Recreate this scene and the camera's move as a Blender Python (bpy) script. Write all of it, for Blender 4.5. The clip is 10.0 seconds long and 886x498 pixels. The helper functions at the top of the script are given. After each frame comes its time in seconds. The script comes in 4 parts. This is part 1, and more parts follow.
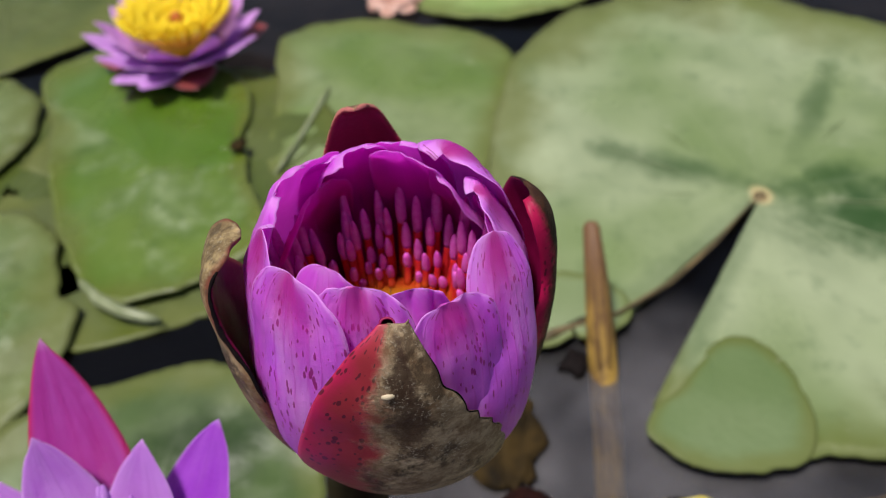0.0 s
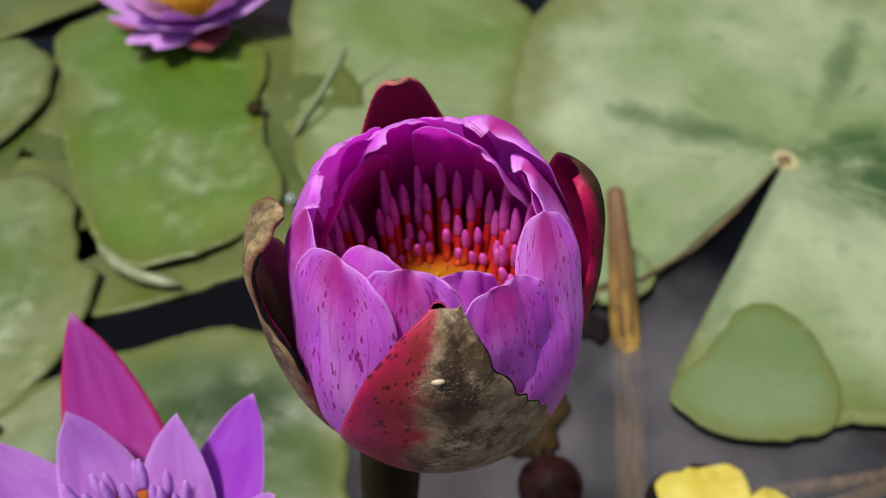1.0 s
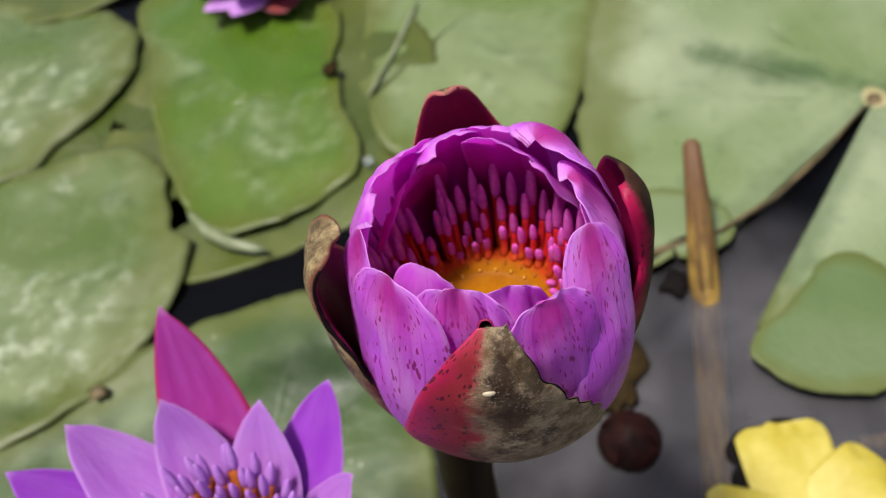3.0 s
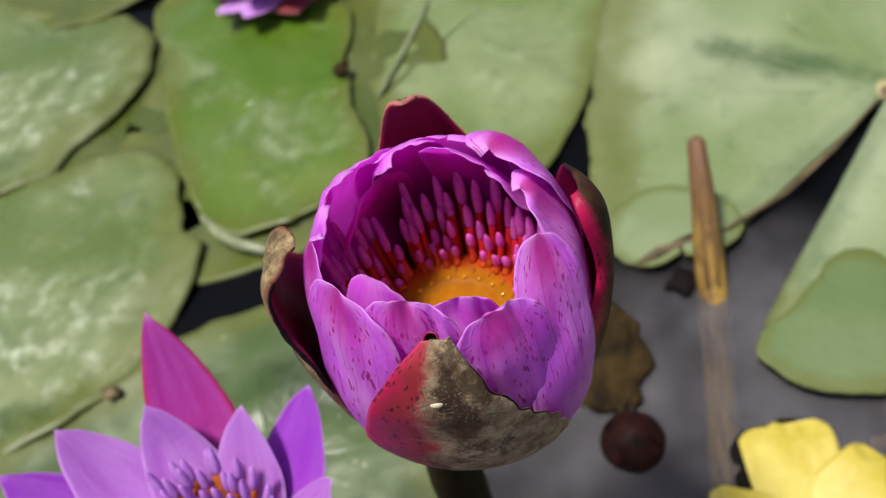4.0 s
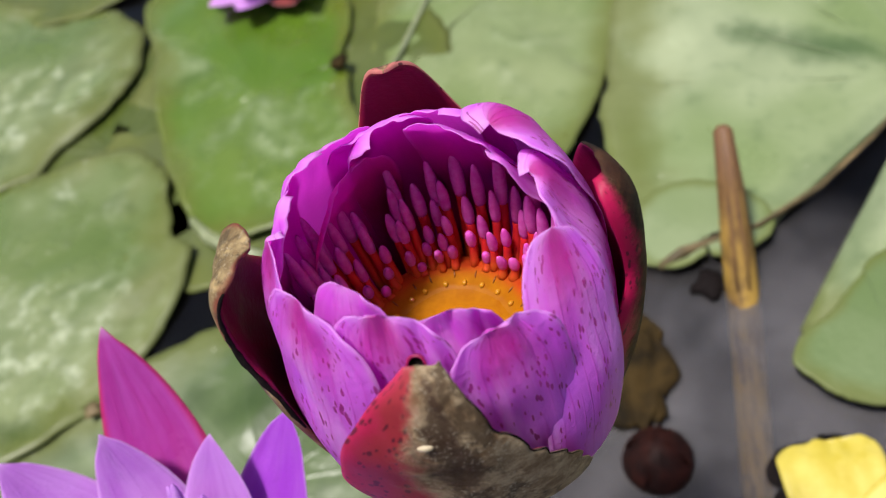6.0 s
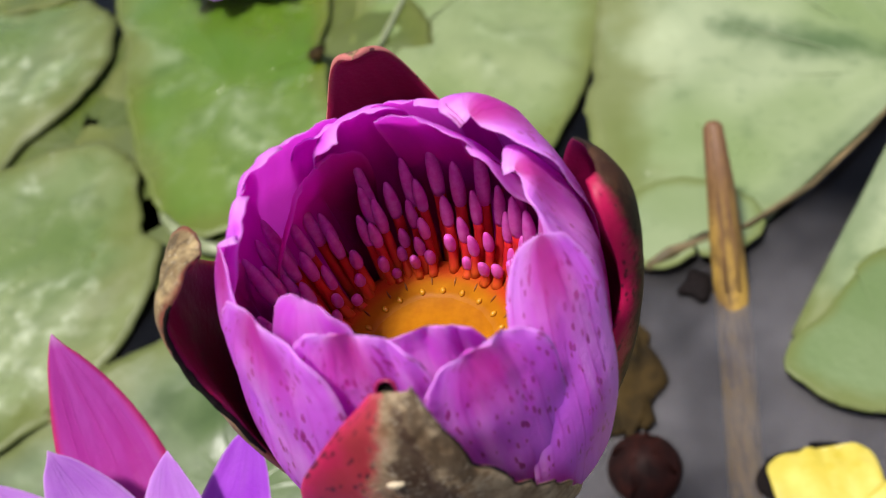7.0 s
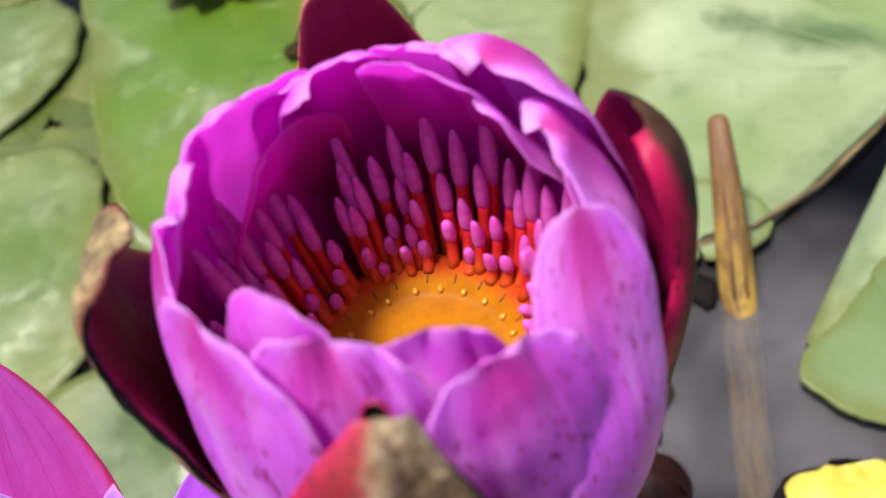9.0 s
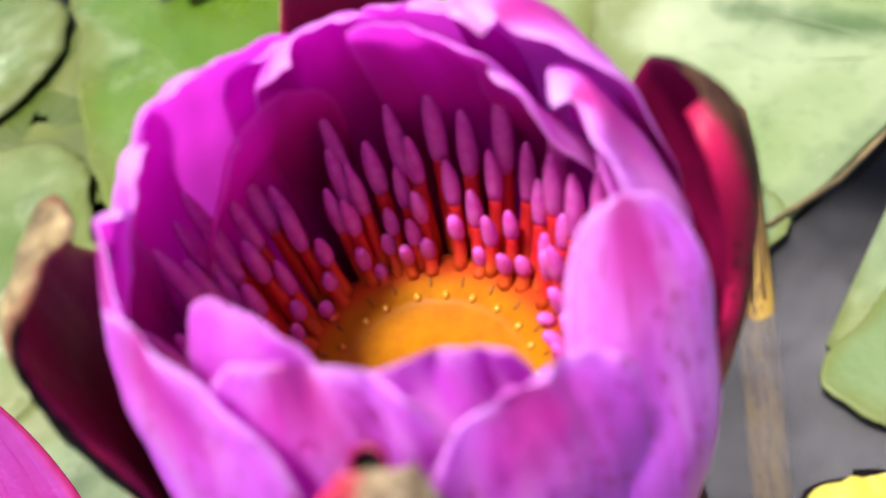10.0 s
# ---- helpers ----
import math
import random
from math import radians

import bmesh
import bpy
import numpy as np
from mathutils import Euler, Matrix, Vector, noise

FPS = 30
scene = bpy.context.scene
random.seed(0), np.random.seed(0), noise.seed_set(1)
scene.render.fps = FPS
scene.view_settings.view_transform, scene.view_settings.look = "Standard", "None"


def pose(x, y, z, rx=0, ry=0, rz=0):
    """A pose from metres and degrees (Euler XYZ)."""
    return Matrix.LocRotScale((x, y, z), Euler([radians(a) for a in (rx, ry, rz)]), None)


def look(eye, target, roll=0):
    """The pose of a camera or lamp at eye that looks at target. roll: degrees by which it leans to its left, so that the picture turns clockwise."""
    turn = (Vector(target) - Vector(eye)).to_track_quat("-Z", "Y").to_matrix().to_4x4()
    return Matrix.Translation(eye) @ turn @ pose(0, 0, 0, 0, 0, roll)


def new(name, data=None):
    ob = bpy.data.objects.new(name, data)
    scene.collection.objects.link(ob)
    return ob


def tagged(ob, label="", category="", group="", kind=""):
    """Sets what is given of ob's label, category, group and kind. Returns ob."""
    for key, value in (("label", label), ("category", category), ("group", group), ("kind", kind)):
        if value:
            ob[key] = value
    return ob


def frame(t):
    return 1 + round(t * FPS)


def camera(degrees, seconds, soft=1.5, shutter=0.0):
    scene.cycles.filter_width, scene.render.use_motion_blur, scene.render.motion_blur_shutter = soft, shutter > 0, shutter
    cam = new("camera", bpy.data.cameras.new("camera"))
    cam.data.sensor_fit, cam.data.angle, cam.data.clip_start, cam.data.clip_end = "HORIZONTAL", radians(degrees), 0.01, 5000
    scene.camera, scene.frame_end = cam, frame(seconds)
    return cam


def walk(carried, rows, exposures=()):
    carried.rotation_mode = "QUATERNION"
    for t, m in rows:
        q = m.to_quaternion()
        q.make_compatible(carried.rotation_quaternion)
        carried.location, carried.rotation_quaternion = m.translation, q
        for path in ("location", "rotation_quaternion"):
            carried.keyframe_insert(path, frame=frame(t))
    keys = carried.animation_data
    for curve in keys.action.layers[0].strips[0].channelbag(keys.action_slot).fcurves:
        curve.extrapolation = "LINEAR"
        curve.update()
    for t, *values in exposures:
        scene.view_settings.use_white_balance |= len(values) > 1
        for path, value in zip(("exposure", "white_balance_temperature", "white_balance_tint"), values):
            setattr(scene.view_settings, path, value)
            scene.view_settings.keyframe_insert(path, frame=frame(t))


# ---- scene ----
cam = camera(52.6, 10.0, soft=1.0)
PATH = [
    (0, (0.00000, -0.00000, 0.32392), (0.00000, 0.13998, 0.18108), -4.71),
    (0.5, (-0.00337, 0.00214, 0.32238), (-0.00513, 0.13838, 0.17598), -5.23),
    (1, (-0.00645, 0.00551, 0.32454), (-0.00864, 0.13856, 0.17523), -5.26),
    (1.5, (-0.00541, 0.00922, 0.32880), (-0.00827, 0.13887, 0.17654), -5.85),
    (2, (-0.00732, 0.01256, 0.33048), (-0.01314, 0.13912, 0.17572), -7.27),
    (2.5, (-0.00425, 0.01313, 0.33378), (-0.02056, 0.13524, 0.17623), -12.04),
    (2.7, (-0.00219, 0.01237, 0.33652), (-0.02215, 0.13437, 0.17930), -13.47),
    (3.8, (0.01488, 0.01340, 0.33682), (-0.01584, 0.13366, 0.18000), -18.26),
    (4, (0.01646, 0.01451, 0.33606), (-0.01574, 0.13501, 0.17971), -18.72),
    (4.5, (0.01688, 0.02041, 0.33002), (-0.02090, 0.13937, 0.17374), -21.36),
    (5, (0.00756, 0.02368, 0.32489), (-0.03504, 0.14121, 0.16878), -23.13),
    (5.5, (0.01258, 0.02819, 0.31728), (-0.02526, 0.14900, 0.16244), -20.92),
    (5.7, (0.01469, 0.02977, 0.31472), (-0.02161, 0.15108, 0.15991), -20.51),
    (6.8, (0.01305, 0.04049, 0.30319), (-0.01871, 0.16054, 0.14642), -19.20),
    (7, (0.01312, 0.04185, 0.30153), (-0.01790, 0.16215, 0.14479), -18.76),
    (7.5, (0.01209, 0.04384, 0.29668), (-0.01786, 0.16427, 0.13984), -18.62),
    (8, (0.01274, 0.04680, 0.29195), (-0.01516, 0.16914, 0.13621), -17.74),
    (8.5, (0.00764, 0.05132, 0.28526), (-0.01917, 0.17430, 0.12983), -17.48),
    (9, (0.00670, 0.05437, 0.28065), (-0.01963, 0.17701, 0.12488), -17.31),
    (9.5, (0.00399, 0.05899, 0.27517), (-0.02318, 0.18208, 0.11990), -17.84),
    (10, (0.00388, 0.06388, 0.26886), (-0.02220, 0.18629, 0.11286), -17.33),
]
walk(cam, [(t, look(eye, target, roll)) for t, eye, target, roll in PATH],
     exposures=[(0, -0.12), (2, -0.04), (5, 0.12), (7, 0.32), (8, 0.43), (9, 0.62), (10, 0.9)])
cam.data.dof.use_dof = True
cam.data.dof.focus_distance = 0.140
cam.data.dof.aperture_fstop = 22.0

# ---- light ----
world = bpy.data.worlds.new("sky")
scene.world = world
world.use_nodes = True
wn, wl = world.node_tree.nodes, world.node_tree.links
sky = wn.new("ShaderNodeTexSky")
sky.sky_type = "NISHITA"
sky.sun_disc = False
SUN_EL, SUN_AZ = 76.0, 205.0
sky.sun_elevation = radians(SUN_EL)
sky.sun_rotation = radians(90 - SUN_AZ)
sky.dust_density = 4.0
wl.new(sky.outputs["Color"], wn["Background"].inputs["Color"])
wn["Background"].inputs["Strength"].default_value = 0.105
sun = new("sun", bpy.data.lights.new("sun", "SUN"))
sun.data.energy = 4.7
sun.data.angle = radians(7)
sun.data.color = (1.0, 0.96, 0.9)
sx, sy, sz = (math.cos(radians(SUN_EL)) * math.cos(radians(SUN_AZ)), math.cos(radians(SUN_EL)) * math.sin(radians(SUN_AZ)),
              math.sin(radians(SUN_EL)))
sun.matrix_world = look((sx, sy, sz), (0, 0, 0))


# ---- materials ----
class Mat:
    """A small builder for node materials."""

    def __init__(self, name):
        self.m = bpy.data.materials.new(name)
        self.m.use_nodes = True
        self.n, self.l = self.m.node_tree.nodes, self.m.node_tree.links
        self.b = self.n["Principled BSDF"]
        self.out = self.n["Material Output"]
        self.co = self.n.new("ShaderNodeTexCoord")
        self.uvs = self.n.new("ShaderNodeSeparateXYZ")
        self.l.new(self.co.outputs["UV"], self.uvs.inputs[0])

    def put(self, sock, v):
        if isinstance(v, (int, float)):
            sock.default_value = v
        elif isinstance(v, tuple):
            sock.default_value = (*v, 1) if len(v) == 3 and sock.type == "RGBA" else v
        else:
            self.l.new(v, sock)

    def set(self, **kw):
        for k, v in kw.items():
            self.put(self.b.inputs[k.replace("_", " ")], v)
        return self

    def math(self, op, a, b=0.0, c=0.0):
        n = self.n.new("ShaderNodeMath")
        n.operation = op
        for s, v in zip(n.inputs, (a, b, c)):
            self.put(s, v)
        return n.outputs[0]

    def u(self):
        return self.uvs.outputs[0]

    def v(self):
        return self.uvs.outputs[1]

    def mix(self, fac, a, b, kind="MIX"):
        n = self.n.new("ShaderNodeMix")
        n.data_type, n.blend_type = "RGBA", kind
        self.put(n.inputs[0], fac)
        self.put(n.inputs[6], a)
        self.put(n.inputs[7], b)
        return n.outputs[2]

    def noise(self, scale, detail=4.0, rough=0.6, space="Object", stretch=None):
        n = self.n.new("ShaderNodeTexNoise")
        n.inputs["Scale"].default_value = scale
        n.inputs["Detail"].default_value = detail
        n.inputs["Roughness"].default_value = rough
        self.l.new(self.where(space, stretch), n.inputs["Vector"])
        return n.outputs[0]

    def where(self, space, stretch):
        s = self.co.outputs[space]
        if space == "UV":
            oi, ad = self.n.new("ShaderNodeObjectInfo"), self.n.new("ShaderNodeVectorMath")
            ad.operation = "ADD"
            self.l.new(s, ad.inputs[0])
            self.l.new(self.math("MULTIPLY", oi.outputs["Random"], 23.0), ad.inputs[1])
            s = ad.outputs[0]
        if stretch is None:
            return s
        mp = self.n.new("ShaderNodeMapping")
        mp.inputs["Scale"].default_value = stretch
        self.l.new(s, mp.inputs["Vector"])
        return mp.outputs[0]

    def cells(self, scale, space="Object", stretch=None, rnd=1.0, out="Distance"):
        n = self.n.new("ShaderNodeTexVoronoi")
        n.inputs["Scale"].default_value = scale
        n.inputs["Randomness"].default_value = rnd
        self.l.new(self.where(space, stretch), n.inputs["Vector"])
        return n.outputs[out]

    def ramp(self, fac, *stops):
        n = self.n.new("ShaderNodeValToRGB")
        el = n.color_ramp.elements
        while len(el) < len(stops):
            el.new(0.5)
        for e, (p, c) in zip(el, stops):
            e.position = p
            e.color = (c, c, c, 1) if isinstance(c, (int, float)) else (*c, 1)
        self.put(n.inputs[0], fac)
        return n.outputs[0]

    def smooth(self, x, lo, hi):
        n = self.n.new("ShaderNodeMapRange")
        n.interpolation_type = "SMOOTHSTEP"
        self.put(n.inputs[0], x)
        n.inputs[1].default_value, n.inputs[2].default_value = lo, hi
        return n.outputs[0]

    def bump(self, h, dist, strength=1.0):
        n = self.n.new("ShaderNodeBump")
        n.inputs["Distance"].default_value = dist
        n.inputs["Strength"].default_value = strength
        self.put(n.inputs["Height"], h)
        self.l.new(n.outputs[0], self.b.inputs["Normal"])
        return self

    def thin(self, colour, share):
        """Light that shines through a thin leaf or petal."""
        t = self.n.new("ShaderNodeBsdfTranslucent")
        self.put(t.inputs["Color"], colour)
        mx = self.n.new("ShaderNodeMixShader")
        mx.inputs[0].default_value = share
        self.l.new(self.b.outputs[0], mx.inputs[1])
        self.l.new(t.outputs[0], mx.inputs[2])
        self.l.new(mx.outputs[0], self.out.inputs["Surface"])
        return self


def petal_mat(name, base, deep, pale, spots=0.0, share=0.35, vein=0.5, glow=0.55, foot=None, sheen=0.4, shine=(1.0, 0.42, 1.0), edge=None):
    """Petal skin: fine veins along its length, blotches, and dark red flecks towards the tip; foot: deeper red low
    down, with the cup's shade painted in.
    """
    k = Mat(name)
    wob = k.math("MULTIPLY_ADD", k.noise(3.0, 3, 0.6, "UV"), 0.22, k.u())
    w = k.math("SINE", k.math("MULTIPLY", wob, 30.0))
    w = k.math("POWER", k.math("MULTIPLY_ADD", w, 0.5, 0.5), 12.0)
    w = k.math("MULTIPLY", w, k.smooth(k.noise(5.0, 2, 0.5, "UV"), 0.35, 0.7))
    cloud = k.noise(2.2, 4, 0.6, "UV")
    col = k.mix(k.smooth(cloud, 0.35, 0.7), base, pale)
    col = k.mix(k.math("MULTIPLY", w, vein), col, deep)
    col = k.mix(k.math("MULTIPLY", k.smooth(k.noise(1.1, 3, 0.6, "UV", (2.0, 1.2, 1.0)), 0.45, 0.75), 0.35), col, deep)
    # tip and margins paled like edges catching sun; edge sets a margin's own colour
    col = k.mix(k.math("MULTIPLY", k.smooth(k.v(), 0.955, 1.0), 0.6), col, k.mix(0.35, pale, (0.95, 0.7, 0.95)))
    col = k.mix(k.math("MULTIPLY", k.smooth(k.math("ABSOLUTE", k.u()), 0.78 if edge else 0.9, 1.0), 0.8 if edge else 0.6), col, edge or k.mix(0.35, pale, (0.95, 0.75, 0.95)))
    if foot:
        # deeper red foot, carried higher to paint in shade down the cup
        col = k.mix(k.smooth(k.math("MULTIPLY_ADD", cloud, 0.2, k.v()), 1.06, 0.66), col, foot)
        # top paled in the colour, as where the sun falls on it
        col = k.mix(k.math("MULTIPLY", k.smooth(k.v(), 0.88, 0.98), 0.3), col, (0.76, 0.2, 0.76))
    if spots:
        d = k.cells(1.0, "UV", (14.0, 25.0, 1.0))
        big = k.noise(1.0, 3, 0.6, "UV", (7.0, 14.0, 1.0))
        lim = k.math("MULTIPLY_ADD", k.smooth(big, 0.36, 0.66), 0.32, 0.0)
        fleck = k.math("LESS_THAN", d, k.math("MULTIPLY", lim, spots))
        fleck = k.math("MULTIPLY", fleck, k.smooth(k.v(), 0.35, 0.5))
        col = k.mix(k.math("MULTIPLY", fleck, 0.85), col, (0.24, 0.006, 0.10))
        k_tip = 1.0
        tipb = k.math("MULTIPLY", k.smooth(k.math("MULTIPLY_ADD", k.noise(7, 4, 0.7, "UV"), 0.16, k.v()), 0.78, 1.04), k.smooth(k.math("ABSOLUTE", k.u()), 0.85, 0.1))
        col = k.mix(k.math("MULTIPLY", tipb, 0.85 * k_tip), col, (0.42, 0.008, 0.16))
    k.set(Base_Color=col, Roughness=k.math("MULTIPLY_ADD", cloud, 0.25, 0.3), Specular_IOR_Level=sheen)
    h = k.math("ADD", k.math("MULTIPLY", w, 0.6), k.math("ADD", k.noise(1100, 4, 0.7), k.math("MULTIPLY", k.noise(220, 3), 1.6)))
    k.bump(h, 0.0003, 0.6)
    return k.thin(k.mix(glow, col, shine), share).m


def sepal_outer(name, margin, centre, rot, reach, one_side=False, scurf=0.5, sheen=0.35, rust=None):
    """Outside of a sepal: red margins with dark flecks that turn rusty, then a weathered brown middle with streaks and pale scurf."""
    k = Mat(name)
    au = k.math("MULTIPLY", k.u(), -1.0) if one_side else k.math("ABSOLUTE", k.u())
    fray = k.noise(130, 6, 0.68)
    edge = k.math("MULTIPLY_ADD", fray, 0.75, au)
    f = k.smooth(edge, reach + 0.54, reach + 0.22)
    col = k.mix(k.noise(3, 4, 0.6, "UV"), margin, tuple(0.62 * c for c in margin))
    if rust:
        col = k.mix(k.math("MULTIPLY", k.smooth(edge, reach + 1.08, reach + 0.62), 0.95), col, rust)
    d = k.cells(1.0, "UV", (13.0, 34.0, 1.0))
    fl = k.math("LESS_THAN", d, k.math("MULTIPLY_ADD", k.smooth(k.noise(1.0, 2, 0.5, "UV", (7.0, 13.0, 1.0)), 0.34, 0.66), 0.34, 0.05))
    col = k.mix(k.math("MULTIPLY", fl, 0.85), col, (0.05, 0.004, 0.012))
    n1 = k.noise(300, 6, 0.75)
    br = k.mix(k.smooth(n1, 0.35, 0.68), rot, centre)
    streak = k.noise(1.0, 6, 0.72, "Object", (150.0, 150.0, 80.0))
    br = k.mix(k.math("MULTIPLY", k.smooth(streak, 0.50, 0.60), 0.85), br, tuple(0.4 * c for c in rot))
    br = k.mix(k.smooth(k.noise(70, 5, 0.7), 0.54, 0.66), br, tuple(1.5 * c for c in centre))
    if one_side:
        pu, pv = k.math("DIVIDE", k.math("SUBTRACT", k.u(), 0.06), 0.34), k.math("DIVIDE", k.math("SUBTRACT", k.v(), 0.75), 0.27)
        pd = k.math("MULTIPLY_ADD", k.noise(260, 6, 0.75), 2.4, k.math("ADD", k.math("MULTIPLY", pu, pu), k.math("MULTIPLY", pv, pv)))
        br = k.mix(k.math("MULTIPLY", k.smooth(pd, 2.2, 1.5), 0.85), br, (0.035, 0.014, 0.006))
    hair = k.math("MULTIPLY", k.smooth(k.noise(1500, 4, 0.7), 0.54, 0.68), k.smooth(k.noise(120, 3, 0.6), 0.36, 0.62))
    br = k.mix(k.math("MULTIPLY", hair, scurf), br, (0.50, 0.43, 0.32))
    col = k.mix(f, col, br)
    k.set(Base_Color=col, Roughness=k.math("MULTIPLY_ADD", f, 0.18, 0.48), Specular_IOR_Level=sheen)
    return k.bump(k.math("ADD", k.math("MULTIPLY", k.math("ADD", n1, k.math("MULTIPLY", hair, 0.4)), f), k.math("MULTIPLY", k.noise(900, 3), 0.06)), 0.0008, 0.7).m


def sepal_inner(name, dark, light):
    k = Mat(name)
    col = k.mix(k.noise(4, 4, 0.6, "UV"), dark, light)
    k.set(Base_Color=col, Roughness=0.42, Specular_IOR_Level=0.35)
    k.bump(k.noise(1200, 3), 0.0003, 0.4)
    return k.thin(light, 0.12).m


def pad_mat(name, base, dark, pale, veins=22.0, blot=0.4, gloss=0.38, marks=(), glint_paint=0.0, centre=0.0, ribs=0.3, sheen_paint=0.0):
    """Floating leaf: waxy green with radiating veins, blotches, small holes' scars and specks."""
    k = Mat(name)
    base, dark, pale = [(0.92 * c[0], 0.89 * c[1], 0.98 * c[2]) for c in (base, dark, pale)]
    big = k.noise(8, 2, 0.5)
    col = k.mix(k.smooth(big, 0.32, 0.68), base, pale)
    stain = k.smooth(k.noise(17, 3, 0.6), 0.52, 0.78)
    col = k.mix(k.math("MULTIPLY", stain, blot), col, dark)
    # pale patches stand in for sky sheen broken up on the wax
    patch = k.smooth(k.noise(9, 3, 0.55, "Object", (1.0, 1.0, 1.0)), 0.48, 0.66)
    col = k.mix(k.math("MULTIPLY", patch, 0.55), col, pale)
    col = k.mix(k.math("MULTIPLY", k.smooth(k.noise(12, 3, 0.55), 0.5, 0.7), 0.6 * blot), col, dark)
    pos = k.n.new("ShaderNodeSeparateXYZ")
    k.l.new(k.co.outputs["Object"], pos.inputs[0])
    for mx, my, rx, ry, deg, amount in marks:
        c, q = math.cos(radians(deg)), math.sin(radians(deg))
        dx, dy = k.math("SUBTRACT", pos.outputs[0], mx), k.math("SUBTRACT", pos.outputs[1], my)
        a = k.math("DIVIDE", k.math("MULTIPLY_ADD", dx, c, k.math("MULTIPLY", dy, q)), rx)
        b = k.math("DIVIDE", k.math("MULTIPLY_ADD", dy, c, k.math("MULTIPLY", dx, -q)), ry)
        d = k.math("SQRT", k.math("ADD", k.math("MULTIPLY", a, a), k.math("MULTIPLY", b, b)))
        d = k.math("MULTIPLY_ADD", k.noise(48, 4, 0.65), 1.5, d)
        col = k.mix(k.math("MULTIPLY", k.smooth(d, 1.95, 0.95), amount), col, dark)
    col = k.mix(k.math("MULTIPLY", k.smooth(k.noise(62, 4, 0.65), 0.50, 0.74), 0.35), col, dark)
    col = k.mix(k.math("MULTIPLY", k.smooth(k.noise(40, 4, 0.6), 0.54, 0.78), 0.4), col, pale)
    # softer pale sheen, painted into the leaf colour
    if sheen_paint:
        haze = k.math("MULTIPLY", k.smooth(k.noise(13, 3, 0.5), 0.54, 0.72), k.smooth(k.noise(45, 3, 0.6), 0.25, 0.6))
        col = k.mix(k.math("MULTIPLY", haze, sheen_paint), col, (0.25, 0.31, 0.15))
    # whitish specks painted in for glints on the wet leaf
    if glint_paint:
        wsp = k.math("MULTIPLY", k.smooth(k.noise(55, 4, 0.65), 0.48, 0.74), k.smooth(k.noise(10, 2), 0.36, 0.68))
        col = k.mix(k.math("MULTIPLY", wsp, glint_paint), col, (0.46, 0.50, 0.37))
        col = k.mix(k.math("MULTIPLY", k.smooth(k.noise(120, 4, 0.7), 0.58, 0.75), 0.4 * glint_paint), col, dark)
    wob = k.math("MULTIPLY_ADD", k.noise(30, 2), 0.016, k.u())
    w = k.math("POWER", k.math("MULTIPLY_ADD", k.math("COSINE", k.math("MULTIPLY", wob, 2 * math.pi * veins)), 0.5, 0.5), 14.0)
    w = k.math("MULTIPLY", w, k.smooth(k.v(), 1.0, 0.15))
    col = k.mix(k.math("MULTIPLY", w, ribs), col, pale)
    wide = k.smooth(k.math("MULTIPLY_ADD", k.noise(18, 3, 0.6), 0.55, k.v()), 1.0, 1.25)
    col = k.mix(k.math("MULTIPLY", wide, 0.75), col, (0.085, 0.10, 0.012))
    rim = k.smooth(k.v(), 0.94, 1.0)
    col = k.mix(k.math("MULTIPLY", k.math("MULTIPLY", rim, k.smooth(k.noise(13, 2), 0.4, 0.6)), 0.6), col, (0.06, 0.07, 0.012))
    sp = k.math("LESS_THAN", k.cells(160), k.math("MULTIPLY", k.smooth(k.noise(40, 3), 0.5, 0.75), 0.2))
    col = k.mix(k.math("MULTIPLY", sp, 0.6), col, (0.3, 0.32, 0.22))
    ctr = k.smooth(k.v(), 0.05, 0.02)
    col = k.mix(k.math("MULTIPLY", ctr, centre), col, (0.5, 0.4, 0.2))
    k.set(Base_Color=col, Roughness=k.math("MULTIPLY_ADD", rim, 0.35, k.math("MULTIPLY_ADD", k.smooth(k.noise(16, 4), 0.35, 0.65), 0.3, gloss - 0.15)), Specular_IOR_Level=0.5)
    h = k.math("ADD", k.math("MULTIPLY", w, 2.0 * ribs), k.math("MULTIPLY", k.noise(120, 5, 0.6), 0.8))
    return k.bump(h, 0.0012, 0.6).m


def plain(name, c1, c2, scale, rough, bump=0.0003, spec=0.4, share=0.0):
    k = Mat(name)
    n = k.noise(scale, 5, 0.65)
    col = k.mix(k.smooth(n, 0.3, 0.7), c1, c2)
    k.set(Base_Color=col, Roughness=rough, Specular_IOR_Level=spec)
    k.bump(n, bump, 0.6)
    return k.thin(col, share).m if share else k.m


M = {}
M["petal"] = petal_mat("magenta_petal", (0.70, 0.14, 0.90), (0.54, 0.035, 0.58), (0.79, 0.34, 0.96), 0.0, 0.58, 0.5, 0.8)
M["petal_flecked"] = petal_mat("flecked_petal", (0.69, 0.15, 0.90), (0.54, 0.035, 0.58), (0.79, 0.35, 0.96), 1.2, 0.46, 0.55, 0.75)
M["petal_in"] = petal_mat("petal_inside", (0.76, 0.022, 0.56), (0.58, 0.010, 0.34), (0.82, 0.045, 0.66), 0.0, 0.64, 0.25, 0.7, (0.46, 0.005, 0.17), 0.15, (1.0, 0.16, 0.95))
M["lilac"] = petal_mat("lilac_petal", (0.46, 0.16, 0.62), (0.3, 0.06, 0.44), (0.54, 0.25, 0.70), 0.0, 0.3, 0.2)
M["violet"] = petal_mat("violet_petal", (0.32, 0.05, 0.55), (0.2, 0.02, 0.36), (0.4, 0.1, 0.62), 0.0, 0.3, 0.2)
